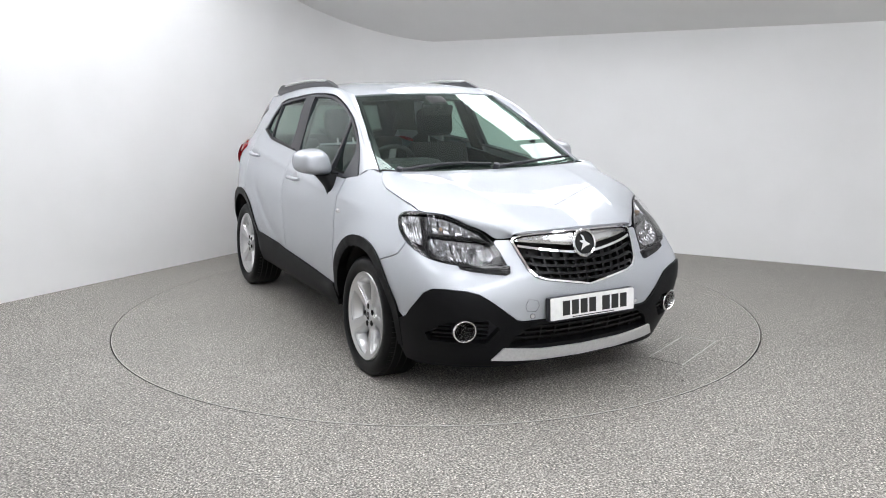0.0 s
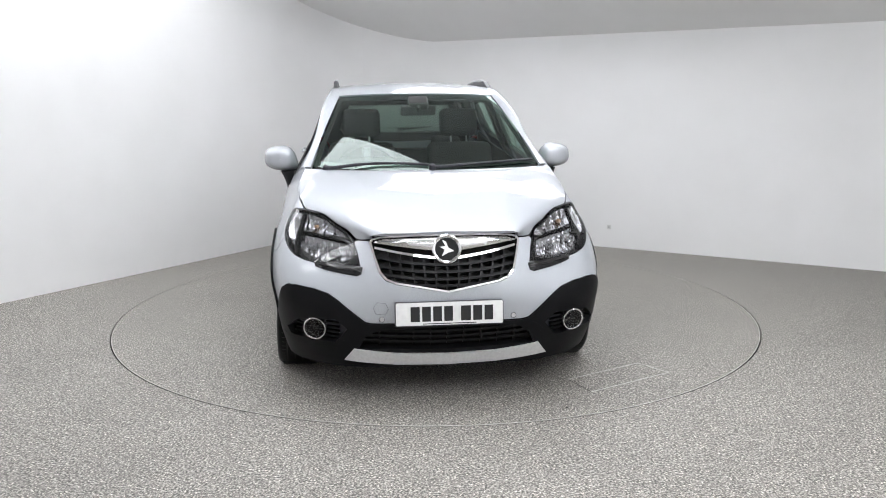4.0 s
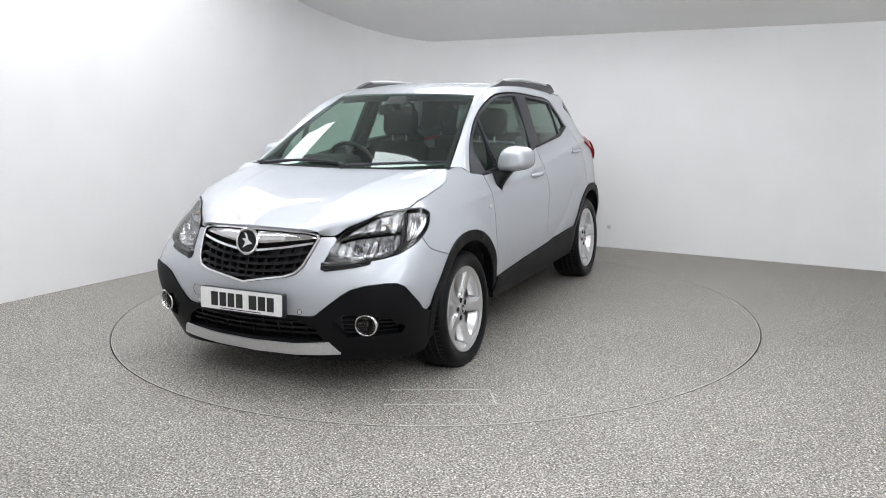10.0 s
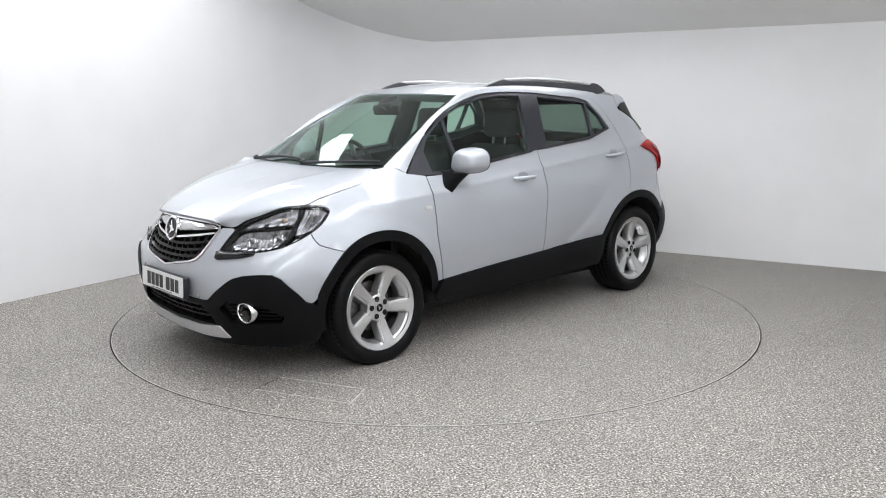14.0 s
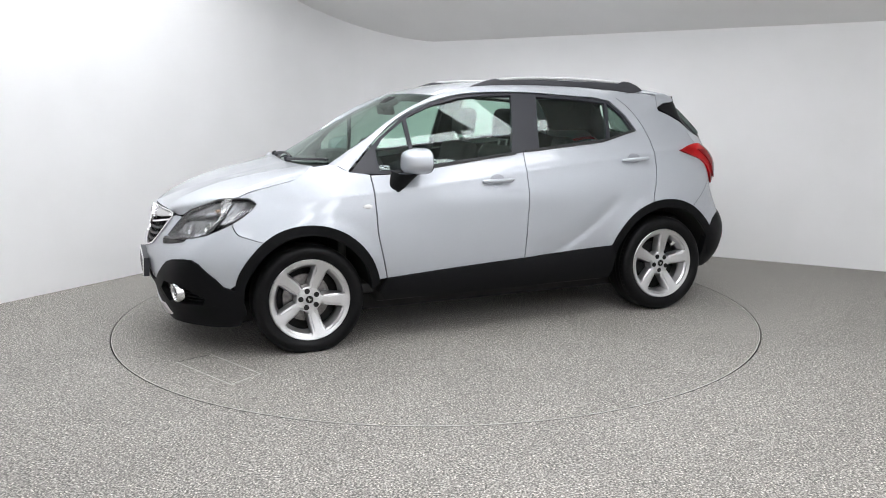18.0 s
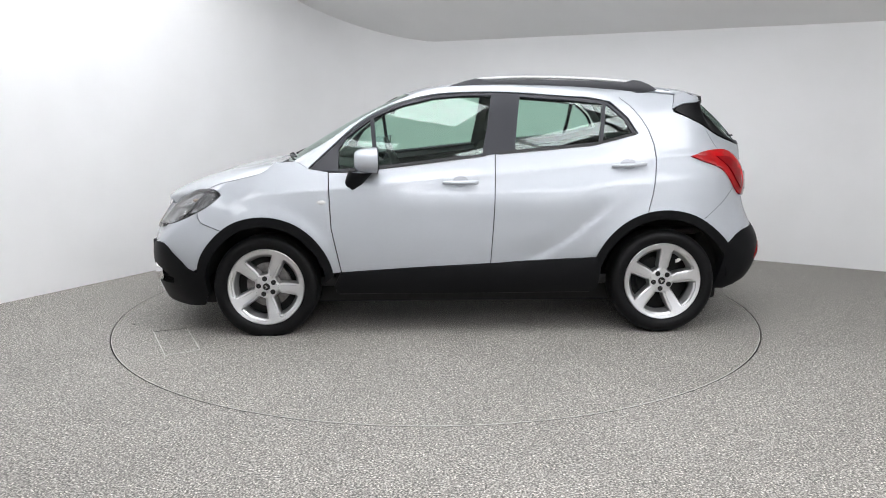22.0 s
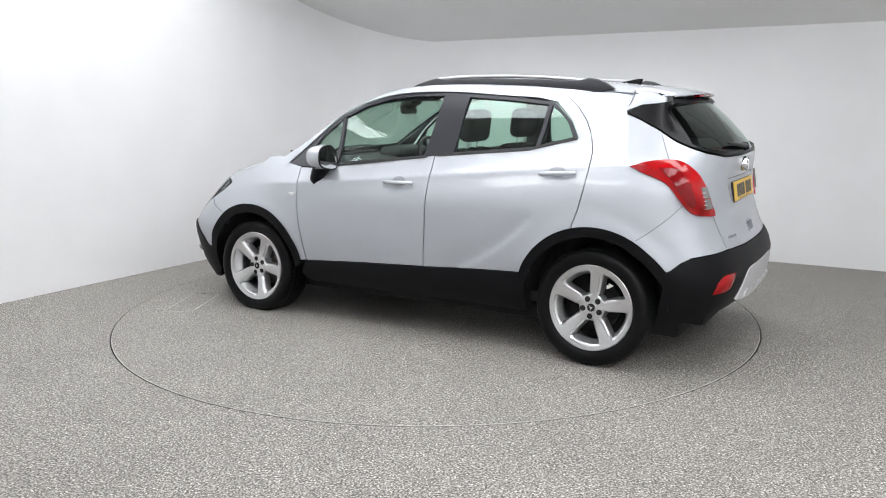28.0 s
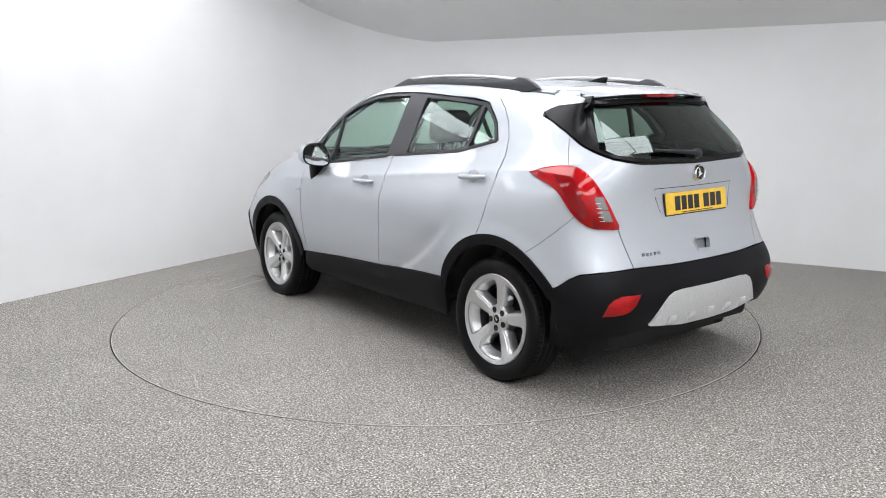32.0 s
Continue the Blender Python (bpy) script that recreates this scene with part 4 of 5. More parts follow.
def upper_body(car):
    """Bonnet, windscreen, roof and tailgate glass."""
    edge = [tuple(skin(s, z)[0] + np.array([0, -0.003, 0.001])) for s, z in HOOD_EDGE]
    centre = [(2.070, 0, 0.868), (2.01, 0, 0.893), (1.90, 0, 0.934), (1.71, 0, 0.988), (1.48, 0, 1.036), (1.225, 0, 1.092)]
    mid = [(2.024, 0.33, 0.852), (1.955, 0.37, 0.894), (1.83, 0.39, 0.953), (1.65, 0.41, 1.012), (1.43, 0.425, 1.058), (1.205, 0.42, 1.096)]
    crest = [(2.000, 0.370, 0.834), (1.905, 0.470, 0.880), (1.785, 0.540, 0.936), (1.61, 0.620, 0.992), (1.39, 0.655, 1.050), (1.190, 0.62, 1.103)]
    g = lofted([centre, [tuple((np.array(a) + np.array(b)) / 2 + np.array([0.004, 0, 0.000])) for a, b in zip(centre, mid)], mid, crest, edge], 60, 56)
    # two creases that run from the windscreen's corners towards the grille
    along = np.clip((2.05 - g[:, :, 0]) / 0.85, 0, 1)
    d = np.abs(g[:, :, 1] - (0.30 + 0.17 * along))
    g[:, :, 2] += 0.007 * np.sin(np.pi * np.clip(along * 0.95 + 0.05, 0, 1)) ** 0.7 * np.exp(-np.sqrt(d * d + 0.004 ** 2) / 0.035)
    part("bonnet", whole(sheet(g, 0.018)), PAINT, car, "silver bonnet with two soft creases")
    rows = [[(1.215, 0, 1.092), (1.19, 0.36, 1.096), (1.095, 0.682, 1.112)], [(0.83, 0, 1.328), (0.80, 0.32, 1.328), (0.70, 0.592, 1.340)], [(0.402, 0, 1.538), (0.385, 0.27, 1.536), (0.335, 0.510, 1.526)]]
    s = part("windscreen", whole(sheet(lofted(rows, 20, 20), 0.004, (1, 0, 1))), SCREEN, car, "green-tinted windscreen")
    s.visible_shadow = False
    # black printed border round the windscreen
    g = lofted(rows, 41, 41) + np.array([-0.004, 0, -0.006])
    band = join(sheet(g[:4], 0.003, (1, 0, 1)), sheet(g[-4:], 0.003, (1, 0, 1)), sheet(g[3:-3, -3:], 0.003, (1, 0, 1)))
    part("windscreen_border", whole(band), GLOSSY, car, "black printed glass border")
    redge = [ROOF_EDGE[i] for i in (0, 1, 2, 3, 4, 5, 6)]
    rmid = [(0.385, 0.27, 1.540), (0.20, 0.27, 1.585), (-0.05, 0.27, 1.612), (-0.40, 0.27, 1.622), (-0.80, 0.265, 1.610), (-1.15, 0.26, 1.590), (-1.46, 0.25, 1.552)]
    rcen = [(0.402, 0, 1.542), (0.205, 0, 1.590), (-0.05, 0, 1.618), (-0.40, 0, 1.629), (-0.80, 0, 1.617), (-1.15, 0, 1.597), (-1.48, 0, 1.556)]
    part("roof", whole(sheet(lofted([rcen, rmid, redge], 40, 20), 0.02)), PAINT, car, "silver roof panel")
    part("roof_lining", whole(moved(sheet(lofted([rcen, rmid, redge], 24, 10), 0.01), Matrix.Translation((0, 0, -0.045)))), LINER, car, "pale grey headlining")
    # spoiler over the tailgate glass
    rows = [[(-1.375, 0.0, 1.577), (-1.37, 0.25, 1.572), (-1.375, 0.45, 1.556), (-1.377, 0.515, 1.533)], [(-1.50, 0.0, 1.565), (-1.49, 0.25, 1.560), (-1.465, 0.44, 1.546), (-1.455, 0.505, 1.522)],
            [(-1.640, 0.0, 1.530), (-1.630, 0.25, 1.526), (-1.594, 0.42, 1.516), (-1.562, 0.488, 1.508)], [(-1.632, 0.0, 1.520), (-1.622, 0.25, 1.516), (-1.584, 0.41, 1.506), (-1.548, 0.474, 1.500)]]
    corner = [(1.352, 1.432), (1.375, 1.444), (1.42, 1.466), (1.62, 1.482), (1.9, 1.496), (1.9, 1.499), (1.62, 1.50), (1.50, 1.515), (1.42, 1.537), (1.372, 1.522), (1.364, 1.475)]
    for flip in (False, True):
        part("tailgate_corner", panel(corner, 0.001, 0.02, flip=flip), PAINT, car)
    sp = part("roof_spoiler", whole(sheet(lofted(rows, 24, 16), 0.012, (-1, 0, 1))), PAINT, car, "silver roof spoiler over the rear window")
    part("brake_light", box(-1.648, -1.61, -0.12, 0.12, 1.506, 1.524, 0.006), RED, sp, "slim red high brake light")
    pane = [(2.63, 1.178), (2.2, 1.188), (2.03, 1.213), (1.86, 1.258), (1.72, 1.292), (1.62, 1.318), (1.5, 1.358), (1.42, 1.393), (1.372, 1.418), (1.375, 1.44), (1.42, 1.462), (1.62, 1.478), (1.9, 1.492), (2.63, 1.498)]
    see = [(2.63, 1.196), (2.25, 1.203), (2.07, 1.224), (1.95, 1.250), (1.97, 1.342), (2.00, 1.44), (2.15, 1.472), (2.63, 1.480)]
    part("rear_window_border", panel(both(pane, REAR), 0.002, 0.02, 0.03, [both(see, REAR)]), BORDER, car, "gloss black border of the rear window")
    part("tailgate_trim", panel(both([(2.63, 1.10), (1.9, 1.12), (1.45, 1.30), (1.34, 1.40), (1.34, 1.50), (1.60, 1.515), (2.63, 1.515)], REAR), -0.030, 0.01, 0.05, [both(see, REAR)]), DASH, car, "black inner trim of the tailgate")
    gs, gz = np.meshgrid(np.linspace(2.0, REAR, 15), np.linspace(1.20, 1.47, 9))
    p = skin(gs.ravel(), gz.ravel())
    k = np.linalg.lstsq(np.stack([np.ones(len(p)), p[:, 1] ** 2, p[:, 2], p[:, 2] ** 2], axis=1), p[:, 0], rcond=None)[0]

    def rear_form(s, z):
        q = skin(s, z)
        q[:, 0] = k[0] + k[1] * q[:, 1] ** 2 + k[2] * q[:, 2] + k[3] * q[:, 2] ** 2
        return q
    r = part("rear_window", panel(both(see, REAR), 0.0, 0.004, 0.06, form=rear_form), GLASS_DARK, car, "dark tinted rear window")
    r.visible_shadow = False


def underneath(car):
    """Floor pan, wheel wells and inner shell, all dark."""
    part("floor_pan", box(-1.72, 1.8, -0.62, 0.62, 0.155, 0.30, 0.03), DARK, car)
    for y in (0.71, -0.71):
        part("inner_sill", box(-0.84, 0.84, y - 0.09, y + 0.07, 0.245, 0.45, 0.02), DARK, car)
    for x, r in ((AXLE, 0.40), (-AXLE, 0.43)):
        for y in (1, -1):
            prof = [(r, 0.835), (r, 0.5), (r - 0.02, 0.46), (0.05, 0.46)]
            pts, faces = [], []
            for i in range(25):
                a = radians(4 + 172 * i / 24)
                pts += [(x + q * math.cos(a), y * w, HUB + q * math.sin(a)) for q, w in prof]
            for i in range(24):
                for k in range(3):
                    faces.append((i * 4 + k, i * 4 + k + 1, i * 4 + 5 + k, i * 4 + 4 + k))
            part("wheel_well", (pts, faces), DARK, car)
    part("engine_bay", box(1.25, 1.98, -0.44, 0.44, 0.28, 0.80, 0.04), DARK, car)
    part("rear_pan", box(-1.86, -1.55, -0.62, 0.62, 0.24, 0.62, 0.04), DARK, car)
    part("axle_beam", tube([(-AXLE, -0.6, 0.27), (-AXLE, 0.6, 0.27)], 0.045), DARK, car)
    part("exhaust_pipe", tube([(-1.4, -0.35, 0.25), (-1.66, -0.42, 0.25), (-1.80, -0.42, 0.24)], 0.026, 14), DARK, car, "dark exhaust pipe")


def build_car():
    car = thing("car", "silver five-door crossover car with black cladding on a turntable", "car")
    underneath(car)
    body_panels(car)
    upper_body(car)
    trim(car)
    cabin(car)
    for x in (AXLE, -AXLE):
        for y in (0.811, -0.811):
            wheel(car, x, y, 13 if x > 0 else 28)
    return car


# ---- the car's lamps, grille, mirrors, trim and cabin ----
def faced(geo, place, way):
    """Turns a geo whose axis is +y to look along a way, at a place."""
    q = Vector(way).normalized().to_track_quat("Y", "Z")
    return moved(geo, Matrix.Translation(place) @ q.to_matrix().to_4x4())


def on_skin(s, z, lift=0.0):
    return Vector(skin(s, z)[0] + skin_normal(s, z)[0] * lift)


def way_out(s, z):
    return Vector(skin_normal(s, z)[0])


def strip(line, width, off, thick=0.006, flip=False, step=0.03):
    """A narrow band on the skin along a line of (s, z)."""
    p = np.array(line, float)
    d = np.gradient(p, axis=0)
    d /= np.linalg.norm(d, axis=1)[:, None]
    n = np.stack([-d[:, 1], d[:, 0]], axis=1) * width / 2
    return panel([tuple(q) for q in p + n] + [tuple(q) for q in (p - n)[::-1]], off, thick, step, flip=flip)


def sided(geo, flip):
    return mirrored(geo) if flip else geo


HEADLAMP = [(-2.326, 0.701), (-2.317, 0.748), (-2.300, 0.800), (-2.262, 0.848), (-2.208, 0.878), (-2.152, 0.910), (-2.080, 0.926), (-1.975, 0.934), (-1.86, 0.934), (-1.77, 0.926), (-1.68, 0.914), (-1.640, 0.903), (-1.650, 0.878), (-1.700, 0.842),
            (-1.79, 0.806), (-1.875, 0.768), (-1.95, 0.735), (-2.04, 0.713), (-2.125, 0.702), (-2.22, 0.697)]


def shrunk(poly, by):
    """A polygon drawn in towards its own edges' inside."""
    p = np.array(poly, float)
    d = np.roll(p, -1, axis=0) - np.roll(p, 1, axis=0)
    d /= np.linalg.norm(d, axis=1)[:, None]
    n = np.stack([-d[:, 1], d[:, 0]], axis=1)
    area = np.sum(p[:, 0] * np.roll(p[:, 1], -1) - np.roll(p[:, 0], -1) * p[:, 1])
    return [tuple(q) for q in p + n * by * (1 if area > 0 else -1)]


def headlamp(car, flip):
    """A swept-back lamp: black bowl, two chrome reflectors, an indicator over them, a clear cover."""
    outline = smooth_line(HEADLAMP + HEADLAMP[:1], 60)[:-1]
    lamp = part("headlamp", sided(panel(outline, -0.060, 0.01, 0.05), flip), HOUSING, car, "swept-back clear headlamp with black bezel")
    part("bezel", sided(panel(outline, 0.001, 0.030, 0.04, [shrunk(outline, 0.0050)]), flip), GLOSSY, lamp)
    # upper band with the turn lamp
    upper = [(-2.262, 0.822), (-2.245, 0.845), (-2.205, 0.868), (-2.147, 0.901), (-2.07, 0.919), (-2.012, 0.924), (-2.005, 0.880), (-2.013, 0.850), (-2.126, 0.832)]
    part("turn_reflector", sided(panel(shrunk(upper, 0.001), -0.020, 0.03, 0.0050, bulge=-0.012, flute=(0.011, 0.004)), flip), LAMP_CHROME, lamp, "fluted bright reflector of the indicator")
    part("turn_bulb", sided(faced(lathe([(0.001, 0.02), (0.008, 0.018), (0.011, 0.008), (0.011, -0.02)], 16), on_skin(-2.09, 0.872, -0.026), (0.8, 0.4, 0.2)), flip), AMBER, lamp, "pale amber indicator bulb")
    tip = [(-1.935, 0.795), (-1.972, 0.850), (-1.985, 0.918), (-1.86, 0.926), (-1.76, 0.917), (-1.668, 0.902), (-1.695, 0.87), (-1.76, 0.842), (-1.84, 0.810)]
    part("side_reflector", sided(panel(shrunk(tip, 0.001), -0.018, 0.03, 0.010, bulge=-0.012, flute=(0.030, 0.006)), flip), LAMP_CHROME, lamp, "bright ribbed side reflector")
    chamber = [(-2.292, 0.738), (-2.272, 0.79), (-2.243, 0.806), (-2.13, 0.82), (-2.02, 0.832), (-2.0, 0.826), (-1.98, 0.782), (-2.01, 0.745), (-2.071, 0.724), (-2.15, 0.716), (-2.258, 0.717)]
    part("reflector", sided(panel(shrunk(chamber, 0.002), -0.030, 0.03, 0.0055, bulge=-0.018, flute=(0.013, 0.005)), flip), LAMP_CHROME, lamp, "fluted chrome main reflector")
    for s, z, r in ((-2.190, 0.762, 0.030), (-2.048, 0.784, 0.036)):
        p = on_skin(s, z, -0.030)
        way = way_out(s, z) * 0.55 + Vector((1.0, 0.0, 0.02)) * 0.6
        bowl = [(r, 0.004), (r * 0.96, 0.006), (r * 0.9, -0.002), (r * 0.6, -0.016), (r * 0.3, -0.022), (0.001, -0.022)]
        part("reflector_bowl", sided(faced(lathe(bowl, 18), p, way), flip), SOFT_CHROME, lamp, "round chrome reflector bowl", smooth=10)
        part("bulb", sided(faced(lathe([(0.001, 0.010), (0.007, 0.007), (0.009, -0.006), (0.009, -0.02)], 14), p, way), flip), LAMP_GREY, lamp)
    part("bezel_bar", sided(strip([(-2.285, 0.800), (-2.243, 0.814), (-2.126, 0.827), (-2.008, 0.842)], 0.010, -0.006, 0.04), flip), GLOSSY, lamp)
    part("bezel_bar", sided(strip([(-1.997, 0.915), (-1.990, 0.846), (-1.958, 0.785), (-1.972, 0.742)], 0.028, -0.003, 0.04), flip), GLOSSY, lamp)
    part("bezel_bar", sided(panel([(-2.322, 0.706), (-2.312, 0.750), (-2.290, 0.800), (-2.282, 0.795), (-2.292, 0.745), (-2.262, 0.712), (-2.14, 0.713), (-2.03, 0.728), (-1.96, 0.752), (-1.975, 0.742), (-2.05, 0.720), (-2.13, 0.706), (-2.22, 0.702)], -0.008, 0.04, 0.03), flip), GLOSSY, lamp)
    c = part("lens", sided(panel(outline, 0.004, 0.004, 0.04, bulge=0.004), flip), LENS, lamp, "clear plastic lens")
    c.visible_shadow = False
    lip = [(-2.340, 0.694), (-2.20, 0.698), (-2.12, 0.708), (-2.100, 0.700), (-2.102, 0.688), (-2.15, 0.676), (-2.22, 0.664), (-2.31, 0.653), (-2.332, 0.662)]
    part("lamp_lip", sided(panel(lip, 0.006, 0.02, 0.02, bulge=0.010), flip), GLOSSY, car, "black insert below the headlamp")
    part("lip_groove", sided(strip([(-2.325, 0.676), (-2.22, 0.681), (-2.12, 0.697)], 0.003, 0.0165, 0.004), flip), SEAL, car)


def grille(car):
    """Chrome-framed radiator grille with a winged bar, a lattice and a round emblem."""
    g0 = [(-2.75, 0.580), (-2.60, 0.606), (-2.50, 0.622), (-2.450, 0.639), (-2.418, 0.673), (-2.394, 0.747), (-2.378, 0.805), (-2.390, 0.822), (-2.434, 0.834), (-2.594, 0.846), (-2.75, 0.850)]
    g1 = [(-2.75, 0.589), (-2.602, 0.615), (-2.504, 0.630), (-2.458, 0.646), (-2.428, 0.678), (-2.404, 0.749), (-2.389, 0.804), (-2.397, 0.816), (-2.438, 0.827), (-2.594, 0.839), (-2.75, 0.843)]
    back = part("grille", panel(both(g0[::-1], FRONT)[::-1], -0.055, 0.01), DARK, car, "black lattice grille in a chrome frame")
    part("grille_frame", panel(both(g0[::-1], FRONT)[::-1], 0.009, 0.03, 0.03, [both(g1[::-1], FRONT)[::-1]]), CHROME, back, "slim chrome frame")
    wing = [(-2.75, 0.840), (-2.594, 0.836), (-2.44, 0.824), (-2.402, 0.813), (-2.396, 0.807), (-2.50, 0.796), (-2.60, 0.786), (-2.70, 0.775), (-2.75, 0.772)]
    part("wing_bar", panel(both(wing[::-1], FRONT)[::-1], -0.002, 0.03, 0.015, bulge=0.012), SOFT_CHROME, back, "broad chrome wing bar")
    for sign in (0, 1):
        line = [(-2.70, 0.741), (-2.60, 0.753), (-2.50, 0.767), (-2.402, 0.783)]
        if sign:
            line = [(2 * FRONT - s, z) for s, z in line]
        part("chrome_strip", strip(smooth_line(line, 10), 0.011, 0.006, 0.02), CHROME, back)
    # lattice: bars across follow the V of the lower edge
    for z0, z1, s1 in ((0.712, 0.748, -2.408), (0.678, 0.708, -2.421), (0.644, 0.670, -2.434), (0.612, 0.640, -2.46)):
        line = [(s1, z1)] + [(FRONT + (s1 - FRONT) * k, z0 + (z1 - z0) * k * k) for k in (0.75, 0.5, 0.25, 0.0, -0.25, -0.5, -0.75)] + [(2 * FRONT - s1, z1)]
        part("grille_bar", strip(line, 0.013, -0.008, 0.03), GRILLE, back)
    for k in range(-5, 6):
        y = k * 0.060
        top, bottom = 0.748 + abs(k) * 0.006, 0.592 + abs(k) * 0.009
        part("grille_slat", strip([(FRONT + y, top), (FRONT + y * 0.96, (top + bottom) / 2), (FRONT + y * 0.88, bottom)], 0.011, -0.014, 0.03), GRILLE, back)
    emblem(back, Vector((2.096, -0.003, 0.784)), Vector((1, 0, 0.22)), 0.072)


def emblem(parent, place, way, r):
    """A round chrome emblem with a plain raised shape."""
    e = part("emblem", faced(lathe([(0.001, 0.004), (r * 0.8, 0.004), (r * 0.82, 0.012), (r * 0.92, 0.015), (r, 0.010), (r, -0.02)], 40), place, way), CHROME, parent, "round chrome emblem")
    part("emblem_field", faced(lathe([(0.001, 0.0055), (r * 0.79, 0.0055), (r * 0.79, 0.002)], 32), place, way), FOG_GREY, parent)
    blade = [(-0.50, -0.15), (-0.10, 0.10), (0.05, 0.50), (0.30, 0.62), (0.10, 0.20), (0.45, 0.15), (0.15, -0.05), (0.35, -0.50), (-0.10, -0.25)]
    part("emblem_shape", faced(plate([(x * r, z * r) for x, z in blade], 0.005, 0.010), place, way), CHROME, parent, "plain raised chrome shape", smooth=0)


def number_plate(parent, name, place, tilt, face, label):
    """A plate with its lettering as plain bars."""
    p = new(name)
    p.parent = parent
    p["label"] = label
    p.matrix_basis = Matrix.Translation(place) @ tilt
    outline = []
    for cx, cz, a in ((0.254, 0.0495, 0), (-0.254, 0.0495, 90), (-0.254, -0.0495, 180), (0.254, -0.0495, 270)):
        outline += [(cx + 0.006 * math.cos(radians(a + q)), cz + 0.006 * math.sin(radians(a + q))) for q in (0, 45, 90)]
    part("plate", plate(outline, 0.0, 0.006), face, p, smooth=0)
    part("plate_holder", plate([(x * 1.016, z * 1.06 - 0.003) for x, z in outline], -0.032, 0.0015), TRIM, p, smooth=0)
    x = -0.212
    for i, w in enumerate((0.048, 0.050, 0.054, 0.048, 0.048, 0.048, 0.050)):
        if i == 3:
            x += 0.028
        part("letter_bar", box(x, x + w - 0.006, 0.006, 0.0072, -0.037, 0.036), INK, p, smooth=0)
        x += w + 0.0055
    part("small_print", box(-0.13, 0.13, 0.006, 0.0070, -0.0505, -0.0465), INK, p, smooth=0)


def fog_lamp(car, flip):
    hole = [(-2.27, 0.395), (-2.20, 0.455), (-2.0, 0.44), (-1.89, 0.37), (-1.92, 0.325), (-2.20, 0.315)]
    bay = part("fog_bay", sided(panel(hole, -0.035, 0.01, 0.04), flip), TRIM, car)
    for k in range(4):
        z = 0.345 + 0.024 * k
        part("bay_slat", sided(strip([(-2.21, z), (-2.1, z + 0.002), (-1.99, z), (-1.93 - 0.012 * k, z)], 0.008, -0.014, 0.02), flip), BLACK, bay)
    ledge = [(-2.335, 0.405), (-2.285, 0.375), (-2.24, 0.322), (-2.20, 0.302), (-2.05, 0.300), (-1.90, 0.312), (-1.84, 0.322)]
    part("bay_ledge", sided(strip(smooth_line(ledge, 16), 0.020, 0.010, 0.012, step=0.02), flip), BLACK, bay, "raised lip below the lamp's recess")
    s, z = -2.098, 0.394
    p, way = on_skin(s, z, 0.008), way_out(s, z) * 0.45 + Vector((1, 0, 0)) * 0.55
    ring = [(0.049, -0.010), (0.049, 0.006), (0.052, 0.011), (0.056, 0.011), (0.060, 0.004), (0.061, -0.03)]
    f = part("fog_lamp", sided(faced(lathe(ring, 40), p, way), flip), CHROME, car, "round fog lamp with a chrome ring")
    part("fog_bowl", sided(faced(lathe([(0.048, -0.004), (0.040, -0.020), (0.018, -0.032), (0.001, -0.034)], 32), p, way), flip), FOG_GREY, f)
    part("fog_projector", sided(faced(lathe([(0.001, 0.004), (0.010, 0.001), (0.017, -0.008), (0.019, -0.03)], 24), p, way), flip), GLOSSY, f)
    c = part("fog_lens", sided(faced(lathe([(0.001, 0.008), (0.028, 0.006), (0.048, 0.0), (0.048, -0.003), (0.001, 0.005)], 32), p, way), flip), FOG_LENS, f)
    c.visible_shadow = False


